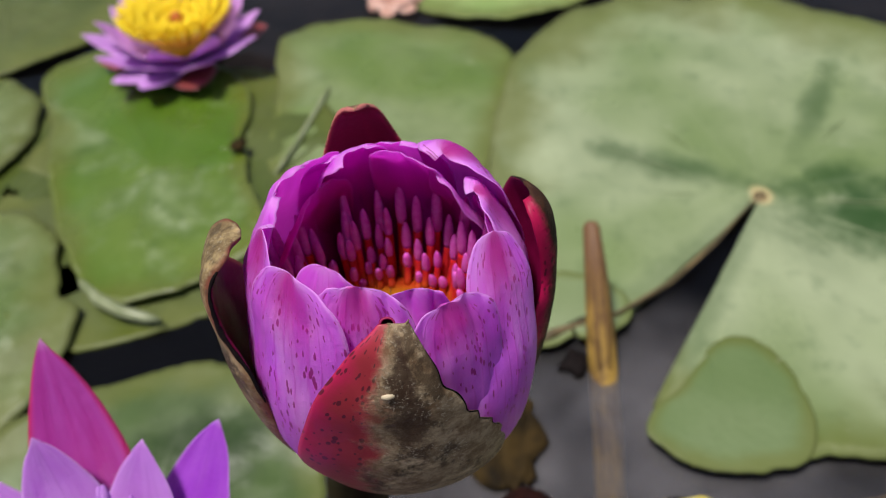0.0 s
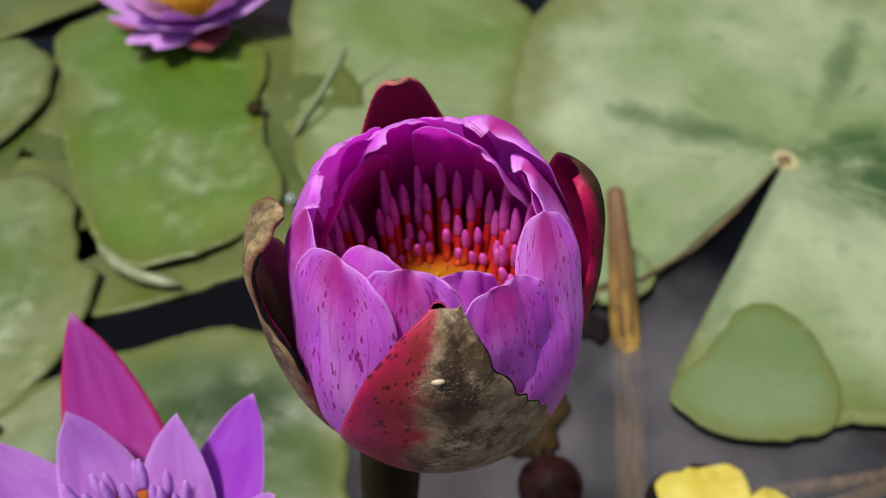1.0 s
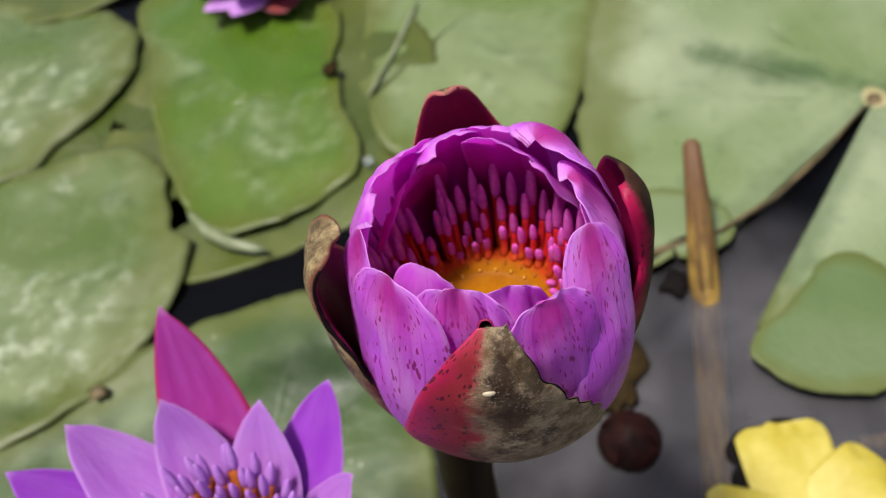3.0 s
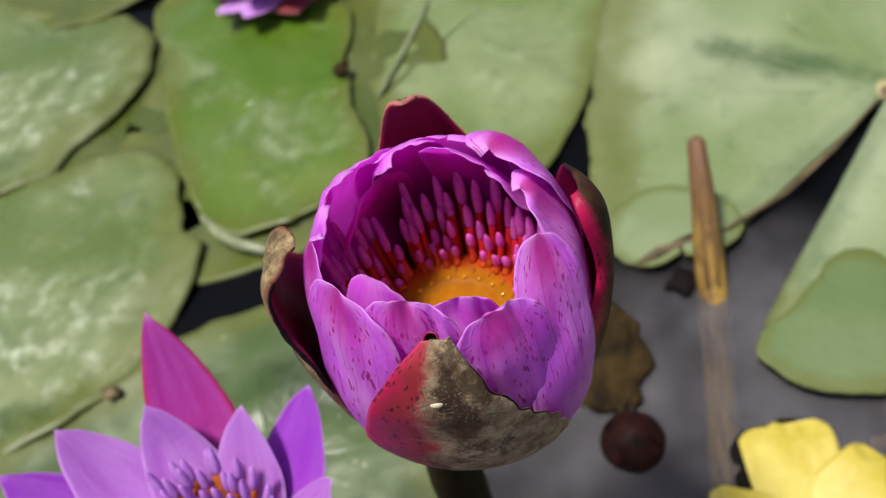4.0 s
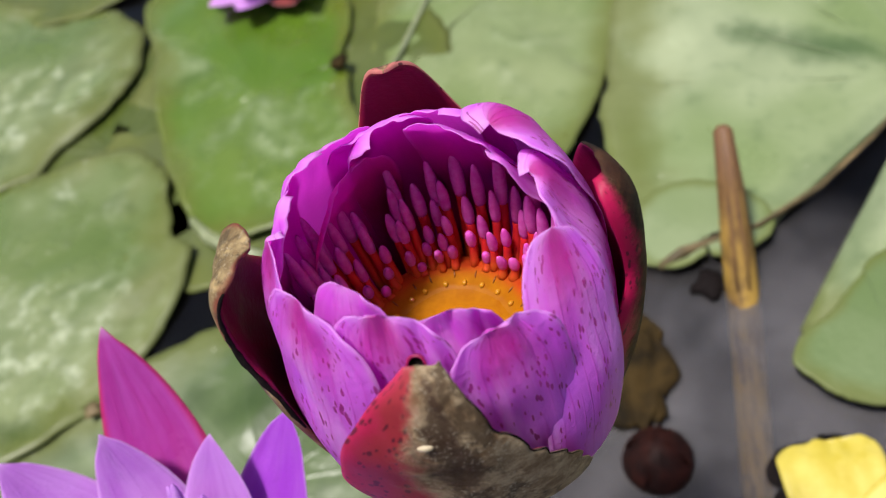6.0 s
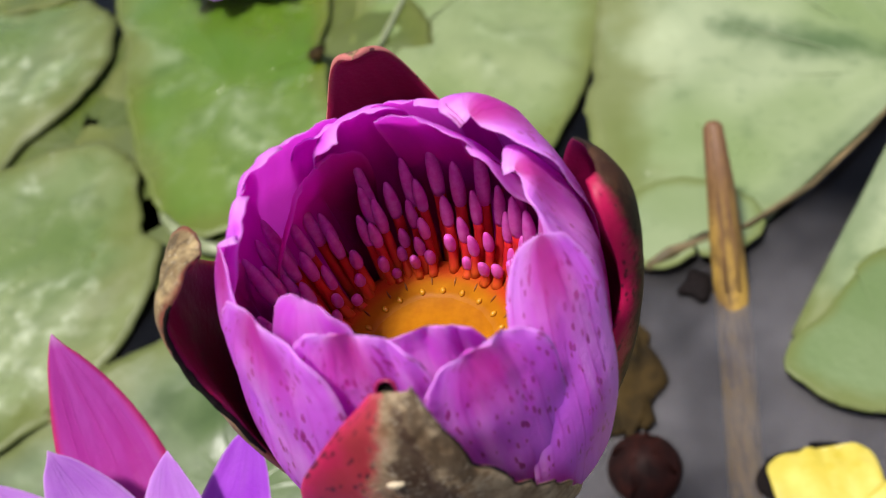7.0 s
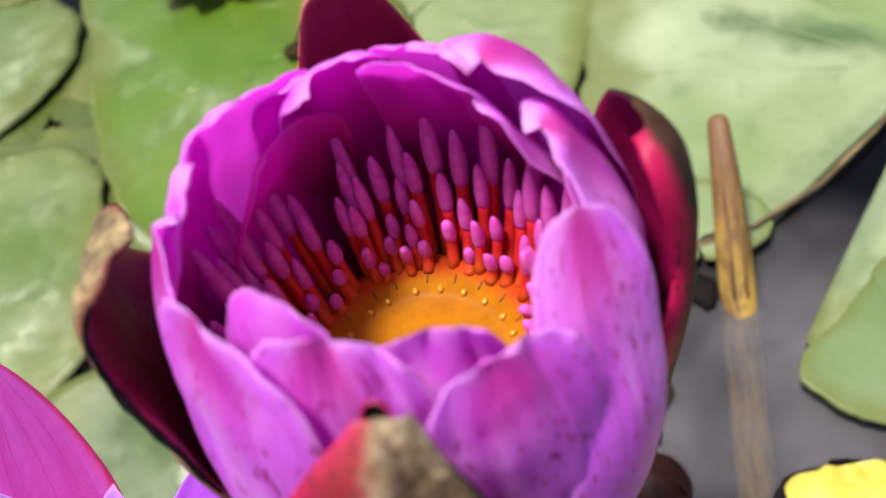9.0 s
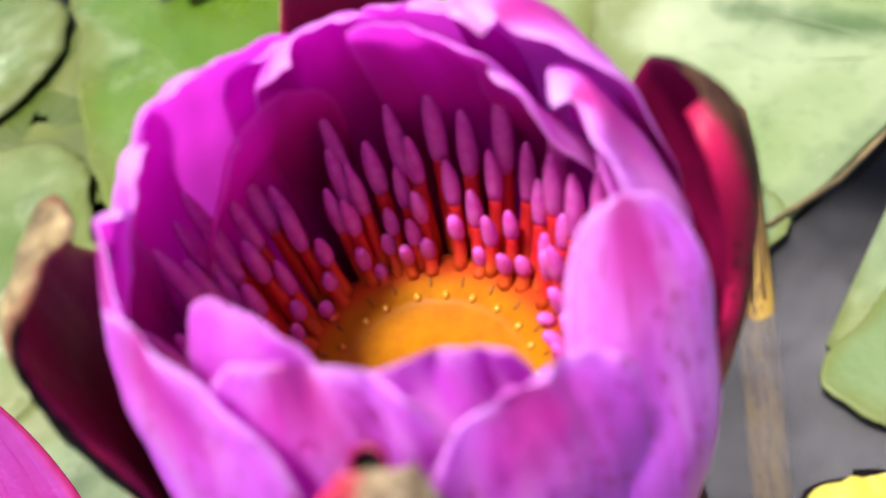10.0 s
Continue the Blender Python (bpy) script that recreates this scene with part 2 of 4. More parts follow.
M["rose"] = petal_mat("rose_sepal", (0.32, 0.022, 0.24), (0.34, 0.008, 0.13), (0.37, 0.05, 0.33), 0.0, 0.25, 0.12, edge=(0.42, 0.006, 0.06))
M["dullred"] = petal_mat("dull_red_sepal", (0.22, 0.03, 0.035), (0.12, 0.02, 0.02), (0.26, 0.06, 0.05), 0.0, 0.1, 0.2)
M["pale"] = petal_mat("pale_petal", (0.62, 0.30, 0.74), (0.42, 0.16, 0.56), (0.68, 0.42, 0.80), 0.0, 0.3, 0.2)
M["front_out"] = sepal_outer("weathered_sepal_front", (0.46, 0.008, 0.075), (0.35, 0.265, 0.165), (0.135, 0.078, 0.036), 0.36, True, scurf=0.75, rust=(0.24, 0.018, 0.026))
M["left_out"] = sepal_outer("weathered_sepal_olive", (0.2, 0.05, 0.03), (0.27, 0.20, 0.095), (0.13, 0.08, 0.032), 0.9, scurf=0.7)
M["right_out"] = sepal_outer("weathered_sepal_dark", (0.38, 0.004, 0.06), (0.060, 0.024, 0.010), (0.024, 0.008, 0.005), 0.72, True, scurf=0.08, sheen=0.2)
M["back_out"] = sepal_outer("weathered_sepal_back", (0.5, 0.16, 0.14), (0.26, 0.15, 0.08), (0.1, 0.05, 0.03), 0.6)
M["sep_in"] = sepal_inner("maroon_sepal_inside", (0.135, 0.002, 0.018), (0.23, 0.004, 0.034))
M["sep_in_red"] = sepal_inner("crimson_sepal_inside", (0.17, 0.002, 0.035), (0.32, 0.004, 0.09))
# for rotten edges and scraps, and for shade painted black
M["black"] = plain("black_rot_and_shade", (0.004, 0.003, 0.003), (0.010, 0.007, 0.007), 900, 0.8, spec=0.08)
M["egg"] = plain("cream_egg", (0.42, 0.34, 0.22), (0.52, 0.43, 0.30), 900, 0.4)
M["tip"] = plain("stamen_tip", (0.76, 0.10, 0.60), (0.83, 0.20, 0.72), 700, 0.28, 0.0001, 0.35, 0.35)
k = Mat("stamen_filament")
z_ = k.n.new("ShaderNodeSeparateXYZ")
k.l.new(k.co.outputs["Object"], z_.inputs[0])
n_ = k.noise(500, 4)
c_ = k.mix(n_, (0.55, 0.008, 0.03), (0.72, 0.03, 0.02))
c_ = k.mix(k.smooth(k.math("MULTIPLY_ADD", n_, 0.004, z_.outputs[2]), 0.0262, 0.0200), c_, (0.58, 0.15, 0.008))
k.set(Base_Color=c_, Roughness=0.38, Specular_IOR_Level=0.45)
M["filament"] = k.thin(c_, 0.25).m
M["anther"] = plain("brown_anther", (0.2, 0.03, 0.01), (0.38, 0.09, 0.015), 1200, 0.55)
k = Mat("golden_disc")
dp = k.n.new("ShaderNodeSeparateXYZ")
k.l.new(k.co.outputs["Object"], dp.inputs[0])
dx_, dy_ = k.math("ADD", dp.outputs[0], 0.0015), k.math("ADD", dp.outputs[1], 0.0008)
n_ = k.noise(260, 5, 0.65)
rr_ = k.math("MULTIPLY_ADD", n_, 0.0012, k.math("SQRT", k.math("ADD", k.math("MULTIPLY", dx_, dx_), k.math("MULTIPLY", dy_, dy_))))
c_ = k.mix(k.smooth(n_, 0.3, 0.7), (0.34, 0.115, 0.002), (0.43, 0.16, 0.003))
c_ = k.mix(k.smooth(rr_, 0.0128, 0.0156), c_, (0.42, 0.045, 0.008))
k.set(Base_Color=c_, Roughness=k.math("MULTIPLY_ADD", k.smooth(rr_, 0.0108, 0.0122), 0.4, 0.25), Specular_IOR_Level=k.math("MULTIPLY_ADD", k.smooth(rr_, 0.0108, 0.0122), -0.2, 0.25))
k.bump(n_, 0.00008, 0.6)
M["disc"] = k.thin(c_, 0.2).m
M["lobe"] = plain("wet_stigma_lobe", (0.55, 0.24, 0.01), (0.62, 0.3, 0.02), 400, 0.2, 0.00005, 0.9, 0.2)
M["groove"] = plain("brown_groove", (0.16, 0.045, 0.004), (0.22, 0.07, 0.005), 900, 0.4)
M["yolk"] = plain("yellow_stamen", (0.92, 0.68, 0.02), (0.95, 0.78, 0.05), 300, 0.4, 0.0002, 0.4, 0.2)
M["orange"] = plain("orange_stamen", (0.42, 0.085, 0.015), (0.55, 0.17, 0.02), 500, 0.45, 0.0002, 0.4, 0.2)
M["lilac_tip"] = plain("lilac_stamen_tip", (0.46, 0.17, 0.62), (0.58, 0.28, 0.74), 500, 0.4, 0.0001, 0.3, 0.25)
M["yellow"] = plain("yellow_petal", (0.43, 0.34, 0.03), (0.53, 0.44, 0.085), 90, 0.45, 0.0004, 0.4, 0.08)
M["stem"] = plain("brown_green_stem", (0.018, 0.013, 0.005), (0.012, 0.006, 0.003), 120, 0.6, spec=0.06)
k = Mat("tan_stalk")
sz_ = k.n.new("ShaderNodeSeparateXYZ")
k.l.new(k.co.outputs["Object"], sz_.inputs[0])
n_ = k.noise(1.0, 5, 0.7, "Object", (330.0, 60.0, 60.0))
c_ = k.mix(k.smooth(n_, 0.35, 0.62), (0.10, 0.05, 0.012), (0.33, 0.20, 0.035))
c_ = k.mix(k.smooth(k.math("MULTIPLY_ADD", n_, 0.02, sz_.outputs[2]), 0.022, 0.056), c_, (0.13, 0.06, 0.025))
c_ = k.mix(k.math("MULTIPLY", k.math("LESS_THAN", k.cells(420, "Object", (1.0, 0.35, 0.35)), 0.2), 0.7), c_, (0.07, 0.035, 0.01))
k.set(Base_Color=c_, Roughness=0.6)
M["stick"] = k.bump(n_, 0.0008, 0.6).m
M["stick_dark"] = plain("dark_stalk", (0.1, 0.05, 0.025), (0.17, 0.09, 0.03), 160, 0.65, 0.0008)
M["bud"] = plain("maroon_bud", (0.005, 0.0010, 0.0009), (0.026, 0.0048, 0.0028), 90, 0.65, 0.001, 0.15)
M["rotleaf"] = plain("rotten_leaf", (0.006, 0.004, 0.0015), (0.040, 0.024, 0.006), 60, 0.8, 0.0015, 0.12)
M["rolled"] = plain("brown_rolled_edge", (0.06, 0.045, 0.018), (0.2, 0.14, 0.065), 60, 0.6, 0.001)
M["pale_edge"] = plain("pale_leaf_edge", (0.12, 0.145, 0.06), (0.24, 0.265, 0.16), 90, 0.4, 0.001)
M["wilt"] = plain("wilted_pink", (0.4, 0.2, 0.15), (0.5, 0.33, 0.28), 150, 0.6, 0.001)
kd = Mat("water_drop")
kd.set(Base_Color=(0.95, 0.97, 0.95), Roughness=0.02, Transmission_Weight=0.9, IOR=1.33)
M["dew"] = kd.m
M["pad_grey"] = pad_mat("grey_green_pad", (0.095, 0.155, 0.026), (0.035, 0.075, 0.006), (0.185, 0.235, 0.095), 15, 0.6, 0.4, glint_paint=0.15, ribs=0.12, sheen_paint=0.35)
M["pad_marked"] = pad_mat("marked_pad", (0.135, 0.195, 0.062), (0.022, 0.062, 0.008), (0.275, 0.33, 0.175), 15, 0.35, 0.42, ribs=0.10, marks=
                          [(-.040, -.062, .085, .008, 57, .42), (-.052, -.040, .075, .008, 37, .38), (-.038, .030, .050, .013, -32, .75), (.052, -.020, .062, .036, -24, 1.0), (.058, .080, .060, .010, 58, .6), (.042, .012, .024, .012, 20, .7), (-.066, .046, .02, .008, -20, .5),
                           (.085, .005, .04, .016, 10, .6)], centre=0.8)
M["pad_green"] = pad_mat("green_pad", (0.056, 0.122, 0.004), (0.018, 0.058, 0.001), (0.104, 0.165, 0.024), 14, 0.95, 0.24, glint_paint=0.22, ribs=0.16, sheen_paint=0.55)
M["pad_mid"] = pad_mat("mid_green_pad", (0.055, 0.095, 0.020), (0.014, 0.036, 0.002), (0.125, 0.160, 0.078), 14, 0.8, 0.46, [(.022, .040, .044, .026, 12, .95), (-.05, .03, .03, .012, 40, .6)], glint_paint=0.2, ribs=0.12, sheen_paint=0.5)
M["pad_wet"] = pad_mat("wet_pad", (0.082, 0.130, 0.026), (0.026, 0.058, 0.004), (0.185, 0.230, 0.095), 14, 1.0, 0.32, [(.03, -.086, .055, .011, 14, .85)], glint_paint=0.9, ribs=0.1, sheen_paint=0.4)
M["pad_young"] = pad_mat("young_pad", (0.145, 0.20, 0.075), (0.08, 0.13, 0.04), (0.21, 0.265, 0.13), 9, 0.3, 0.45, ribs=0.0)
M["pad_green2"] = pad_mat("lobe_green", (0.098, 0.152, 0.046), (0.075, 0.12, 0.030), (0.12, 0.175, 0.062), 9, 0.3, 0.45, ribs=0.0)
M["pad_lime"] = pad_mat("lime_pad", (0.16, 0.26, 0.05), (0.1, 0.18, 0.03), (0.24, 0.33, 0.1), 12, 0.3, 0.45)
M["pad_olive"] = pad_mat("olive_pad", (0.050, 0.075, 0.008), (0.022, 0.034, 0.003), (0.080, 0.105, 0.018), 12, 0.5, 0.45)


def water_mat():
    """Still, slightly cloudy pond water: clear below, a thin veil of silt, a glossy skin."""
    k = Mat("pond_water")
    tr = k.n.new("ShaderNodeBsdfTransparent")
    tr.inputs[0].default_value = (0.62, 0.62, 0.66, 1)
    silt = k.n.new("ShaderNodeBsdfDiffuse")
    k.put(silt.inputs[0], k.mix(k.noise(9, 4), (0.125, 0.120, 0.136), (0.205, 0.195, 0.200)))
    gl = k.n.new("ShaderNodeBsdfGlossy")
    gl.inputs["Roughness"].default_value = 0.03
    bp = k.n.new("ShaderNodeBump")
    bp.inputs["Distance"].default_value = 0.002
    bp.inputs["Strength"].default_value = 0.25
    k.l.new(k.noise(40, 2), bp.inputs["Height"])
    k.l.new(bp.outputs[0], gl.inputs["Normal"])
    fr = k.n.new("ShaderNodeFresnel")
    fr.inputs[0].default_value = 1.33
    a = k.n.new("ShaderNodeMixShader")
    px = k.n.new("ShaderNodeSeparateXYZ")
    k.l.new(k.co.outputs["Object"], px.inputs[0])
    # silt thickened in one patch, which also paints in the pale sky reflection
    dx, dy = k.math("SUBTRACT", px.outputs[0], 0.065), k.math("SUBTRACT", px.outputs[1], 0.145)
    far_ = k.math("SQRT", k.math("ADD", k.math("MULTIPLY", dx, dx), k.math("MULTIPLY", dy, dy)))
    cloud = k.smooth(k.math("MULTIPLY_ADD", k.noise(11, 4), 0.16, far_), 0.25, 0.13)
    k.put(a.inputs[0], k.math("MULTIPLY_ADD", cloud, k.math("MULTIPLY_ADD", k.smooth(k.noise(15, 4, 0.6), 0.3, 0.75), 0.40, 0.17), 0.006))
    k.l.new(tr.outputs[0], a.inputs[1])
    k.l.new(silt.outputs[0], a.inputs[2])
    b = k.n.new("ShaderNodeMixShader")
    k.l.new(fr.outputs[0], b.inputs[0])
    k.l.new(a.outputs[0], b.inputs[1])
    k.l.new(gl.outputs[0], b.inputs[2])
    k.l.new(b.outputs[0], k.out.inputs["Surface"])
    return k.m


M["water"] = water_mat()
M["mud"] = plain("pond_silt", (0.006, 0.005, 0.005), (0.034, 0.027, 0.023), 16, 0.9, 0.004, 0.2)


# ---- mesh builders ----
def mesh_object(name, verts, faces, mats, parent=None, label="", slots=None, uvs=None, smooth=True):
    me = bpy.data.meshes.new(name)
    me.from_pydata(verts, [], faces)
    for m in mats:
        me.materials.append(m)
    if slots is not None:
        me.polygons.foreach_set("material_index", slots)
    if uvs is not None:
        lay = me.uv_layers.new(name="UVMap")
        flat = [c for p in me.polygons for i in p.vertices for c in uvs[i]]
        lay.data.foreach_set("uv", flat)
    if smooth:
        me.polygons.foreach_set("use_smooth", [True] * len(me.polygons))
    me.update()
    ob = new(name, me)
    if parent is not None:
        ob.parent = parent
    if label:
        tagged(ob, label)
    return ob


def thing(name, at, label, category, group="", kind=""):
    e = new(name)
    e.empty_display_size = 0.01
    e.location = at
    return tagged(e, label, category, group, kind)


def sheet(name, fn, nu, nv, thick, mats, parent, label=""):
    """A closed thin leaf from fn(u in -1..1, v in 0..1) -> point; the first material outside, the second inside."""
    rows = [1 - (1 - j / nv) ** 1.6 for j in range(nv + 1)]
    P = np.array([[fn(-1 + 2 * i / nu, rows[j]) for i in range(nu + 1)] for j in range(nv + 1)], float)
    du, dv = np.gradient(P, axis=1), np.gradient(P, axis=0)
    N = np.cross(du, dv)
    N /= np.linalg.norm(N, axis=2, keepdims=True) + 1e-12
    U = np.linspace(-1, 1, nu + 1)[None, :, None]
    V = np.array(rows)[:, None, None]
    taper = np.sqrt(np.clip(1 - U ** 8, 0, 1)) * np.sqrt(np.clip(1 - V ** 14, 0, 1)) * 0.8 + 0.2
    A, B = P + N * thick * 0.5 * taper, P - N * thick * 0.5 * taper
    w = nu + 1
    n = w * (nv + 1)
    verts = np.concatenate([A.reshape(-1, 3), B.reshape(-1, 3)]).tolist()
    uv = [(-1 + 2 * i / nu, rows[j]) for j in range(nv + 1) for i in range(w)] * 2
    faces, slots = [], []
    for j in range(nv):
        for i in range(nu):
            a = j * w + i
            faces.append((a, a + 1, a + w + 1, a + w))
            slots.append(0)
            faces.append((n + a, n + a + w, n + a + w + 1, n + a + 1))
            slots.append(1)
    ring = [j * w for j in range(nv + 1)] + [nv * w + i for i in range(1, w)] + [j * w + nu for j in range(nv - 1, -1, -1)] + [i for i in range(nu - 1, 0, -1)]
    for a, b in zip(ring, ring[1:] + ring[:1]):
        faces.append((a, b, n + b, n + a))
        slots.append(0)
    return mesh_object(name, verts, faces, mats, parent, label, slots, uv)


def knots(x, pts):
    """Smooth curve through (x, y) knots."""
    xs = [p[0] for p in pts]
    if x <= xs[0]:
        return pts[0][1]
    if x >= xs[-1]:
        return pts[-1][1]
    k = next(i for i in range(len(xs) - 1) if x <= xs[i + 1])
    t = (x - xs[k]) / (xs[k + 1] - xs[k])

    def slope(i):
        a, b = max(i - 1, 0), min(i + 1, len(xs) - 1)
        return (pts[b][1] - pts[a][1]) / (xs[b] - xs[a])
    h = xs[k + 1] - xs[k]
    a, b, m0, m1 = pts[k][1], pts[k + 1][1], slope(k) * h, slope(k + 1) * h
    return (2 * t ** 3 - 3 * t ** 2 + 1) * a + (t ** 3 - 2 * t ** 2 + t) * m0 + (-2 * t ** 3 + 3 * t ** 2) * b + (t ** 3 - t ** 2) * m1


def petal(parent, az, rz, width, mats, name="petal", point=0.55, peak=0.55, cup=0.0, ruffle=0.0008, seed=0, thick=0.00036, left=None, right=None,
          nu=16, nv=26, lean=0.0, foot=0.45, label="", flat=1.0, flare=0.0, slant=0.0, twist=0.0, roll_l=0.0, roll_r=0.0, skew=0.0):
    """A petal round the flower's axis. rz: (v, radius, height) knots up its middle; width: half its breadth in metres; az: degrees;
    cup: how far the edges turn in; lean: metres by which the tip swings round; twist: degrees by which the top turns on its own middle line; flat: 1 follows the round, 0 is straight across;
    roll_l, roll_r: metres by which the upper margin on that side rolls in;
    skew: rise of the top from one side to the other."""
    R, Z = [(k[0], k[1]) for k in rz], [(k[0], k[2]) for k in rz]
    a0 = radians(az)

    def fn(u, v):
        if v < peak:
            g = foot + (1 - foot) * math.sin(0.5 * math.pi * v / peak)
        else:
            g = max(0.0, 1 - ((v - peak) / (1 - peak)) ** 2) ** point
        g = max(g, 0.003)
        if u < 0 and left:
            g = max(knots(v, left), 0.004)
        if u > 0 and right:
            g = max(knots(v, right), 0.004)
        r, z = knots(v, R), knots(v, Z)
        phi = radians(twist) * v ** 3
        s = u * g * width * math.cos(phi) + lean * v * v
        q = Vector((40 * u * g * width + seed * 7.3, 90 * v * 0.04, seed * 3.1))
        wob = noise.noise(q * 1.6) * ruffle * (0.25 + v) + noise.noise(Vector((u * g * 3.5 + seed, v * 5, seed))) * ruffle * 0.9 * v ** 2
        wob += 0.3 * ruffle * v * noise.noise(Vector((u * g * 9 + seed * 5.1, v * 1.6, seed * 1.3)))
        e = min(1.0, max(0.0, (abs(u) - 0.72) / 0.28))
        r2 = r - cup * (u * g) ** 2 * width + wob + flare * e * e * v * (1 - v ** 8) + u * g * width * math.sin(phi)
        roll, side = (roll_l, -u) if u < 0 else (roll_r, u)
        if roll:
            bend = min(1.0, max(0.0, (side - 0.45) / 0.55)) ** 2 * min(1.0, max(0.0, (v - 0.35) / 0.4))
            r2 -= roll * bend
            z -= 0.25 * roll * bend
        rr = max(r, 0.012)
        th = s / rr * flat
        tang = s * (1 - flat)
        x = r2 * math.cos(a0 + th) - tang * math.sin(a0)
        y = r2 * math.sin(a0 + th) + tang * math.cos(a0)
        z += (skew * u - slant * max(0.0, u)) * g * width * v
        return (x, y, z + wob * 0.6 * v + noise.noise(Vector((u * g * 5 + seed * 2, v * 2, 9.0))) * ruffle * 0.6 * v ** 3)
    return sheet(name, fn, nu, nv, thick, mats, parent, label)


def tube(name, path, radii, mat, parent=None, label="", sides=10, squash=1.0, cap=True, rough=0.0, seed=0):
    """A round-ended stalk along path points with a radius at each."""
    pts = [Vector(p) for p in path]
    verts, faces = [], []
    n = len(pts)
    for i, p in enumerate(pts):
        d = (pts[min(i + 1, n - 1)] - pts[max(i - 1, 0)]).normalized()
        a = d.orthogonal().normalized() if abs(d.x) > 0.95 else d.cross(Vector((1, 0, 0))).normalized()
        b = d.cross(a)
        for k in range(sides):
            t = 2 * math.pi * k / sides
            r = radii[i] * (1 + rough * noise.noise(Vector((k * 1.7, i * 0.9, seed))))
            verts.append(p + a * math.cos(t) * r * squash + b * math.sin(t) * r)
    for i in range(n - 1):
        for k in range(sides):
            a, b = i * sides + k, i * sides + (k + 1) % sides
            faces.append((a, b, b + sides, a + sides))
    if cap:
        faces.append(tuple(range(sides - 1, -1, -1)))
        faces.append(tuple((n - 1) * sides + k for k in range(sides)))
    return mesh_object(name, [tuple(v) for v in verts], faces, [mat], parent, label)


def lathe(name, prof, sides, mats, parent, label="", at=(0, 0, 0), warp=0.0, seed=0, slot=None):
    verts, faces, slots = [], [], []
    for j, (r, z) in enumerate(prof):
        for k in range(sides):
            t = 2 * math.pi * k / sides
            f = 1 + warp * noise.noise(Vector((math.cos(t) * 1.5, math.sin(t) * 1.5, seed + j * 0.35)))
            verts.append((at[0] + r * f * math.cos(t), at[1] + r * f * math.sin(t), at[2] + z))
    for j in range(len(prof) - 1):
        for k in range(sides):
            a, b = j * sides + k, j * sides + (k + 1) % sides
            faces.append((a, b, b + sides, a + sides))
            slots.append(slot[j] if slot else 0)
    faces.append(tuple(range(sides - 1, -1, -1)))
    faces.append(tuple((len(prof) - 1) * sides + k for k in range(sides)))
    slots += [0, slot[-1] if slot else 0]
    return mesh_object(name, verts, faces, mats, parent, label, slots)


# ---- water and bed ----
def slab(name, half, z0, z1, mat, label, category):
    v = [(x, y, z) for z in (z0, z1) for y in (-half, half) for x in (-half, half)]
    f = [(0, 2, 3, 1), (4, 5, 7, 6), (0, 1, 5, 4), (1, 3, 7, 5), (3, 2, 6, 7), (2, 0, 4, 6)]
    return tagged(mesh_object(name, v, f, [mat], smooth=False), label, category, kind="structure")


slab("ground", 40.0, -0.5, -0.10, M["mud"], "grey silty bed of the pond under shallow water", "pond bed")
wv = [(-40, -40, 0), (40, -40, 0), (40, 40, 0), (-40, 40, 0)]
tagged(mesh_object("water", wv, [(0, 1, 2, 3)], [M["water"]], smooth=False), "still grey pond water with a glossy surface", "water", kind="structure")


# ---- floating leaves ----
def pad(at, mat, radius, notch, label, tilt=(0, 0), gap=7.0, seed=0, rim=0.0, wave=0.004, thick=0.0016, depth=0.97, straight=True):
    """A floating leaf. radius: (degrees, metres) knots round it; notch: direction of its cut in degrees; gap: half the cut's angle at the edge."""
    ob = thing("lily_pad", at, label, "lily pad", "floating lily pads")
    n, m = 180, 22
    rad = sorted(((d - notch) % 360, r) for d, r in radius)
    rad = [(rad[-1][0] - 360, rad[-1][1])] + rad + [(rad[0][0] + 360, rad[0][1])]
    top, uv = [], []
    for j in range(m + 1):
        f = j / m
        for i in range(n + 1):
            a = gap + (360 - 2 * gap) * i / n
            r = knots(a, rad) * (1 + 0.030 * noise.noise(Vector((a * 0.09, seed, 0))) + 0.015 * noise.noise(Vector((a * 0.33, seed, 4))) + 0.006 * noise.noise(Vector((a * 0.9, seed, 8))))
            t = radians(a + notch)
            x, y = f * r * math.cos(t), f * r * math.sin(t)
            q = Vector((x * 18 + seed, y * 18, seed * 1.7))
            z = wave * noise.noise(q) * (0.3 + f) + 0.35 * wave * noise.noise(q * 3.1) + rim * f ** 6 * (1 + noise.noise(Vector((a * 0.03, seed, 7))))
            z += tilt[0] * x + tilt[1] * y
            top.append((x, y, max(z, -0.0015 - at[2] + 0.002)))
            uv.append((i / n, f))
    w = n + 1
    tot = len(top)
    verts = top + [(x, y, z - thick) for x, y, z in top]
    faces = []
    for j in range(m):
        for i in range(n):
            a = j * w + i
            faces.append((a, a + w, a + w + 1, a + 1))
            faces.append((tot + a, tot + a + 1, tot + a + w + 1, tot + a + w))
    ring = [j * w for j in range(m)] + [m * w + i for i in range(n)] + [j * w + n for j in range(m, 0, -1)]
    for a, b in zip(ring, ring[1:] + ring[:1]):
        faces.append((a, tot + a, tot + b, b))
    mesh_object("blade", verts, faces, [mat], ob, uvs=uv + uv)
    return ob


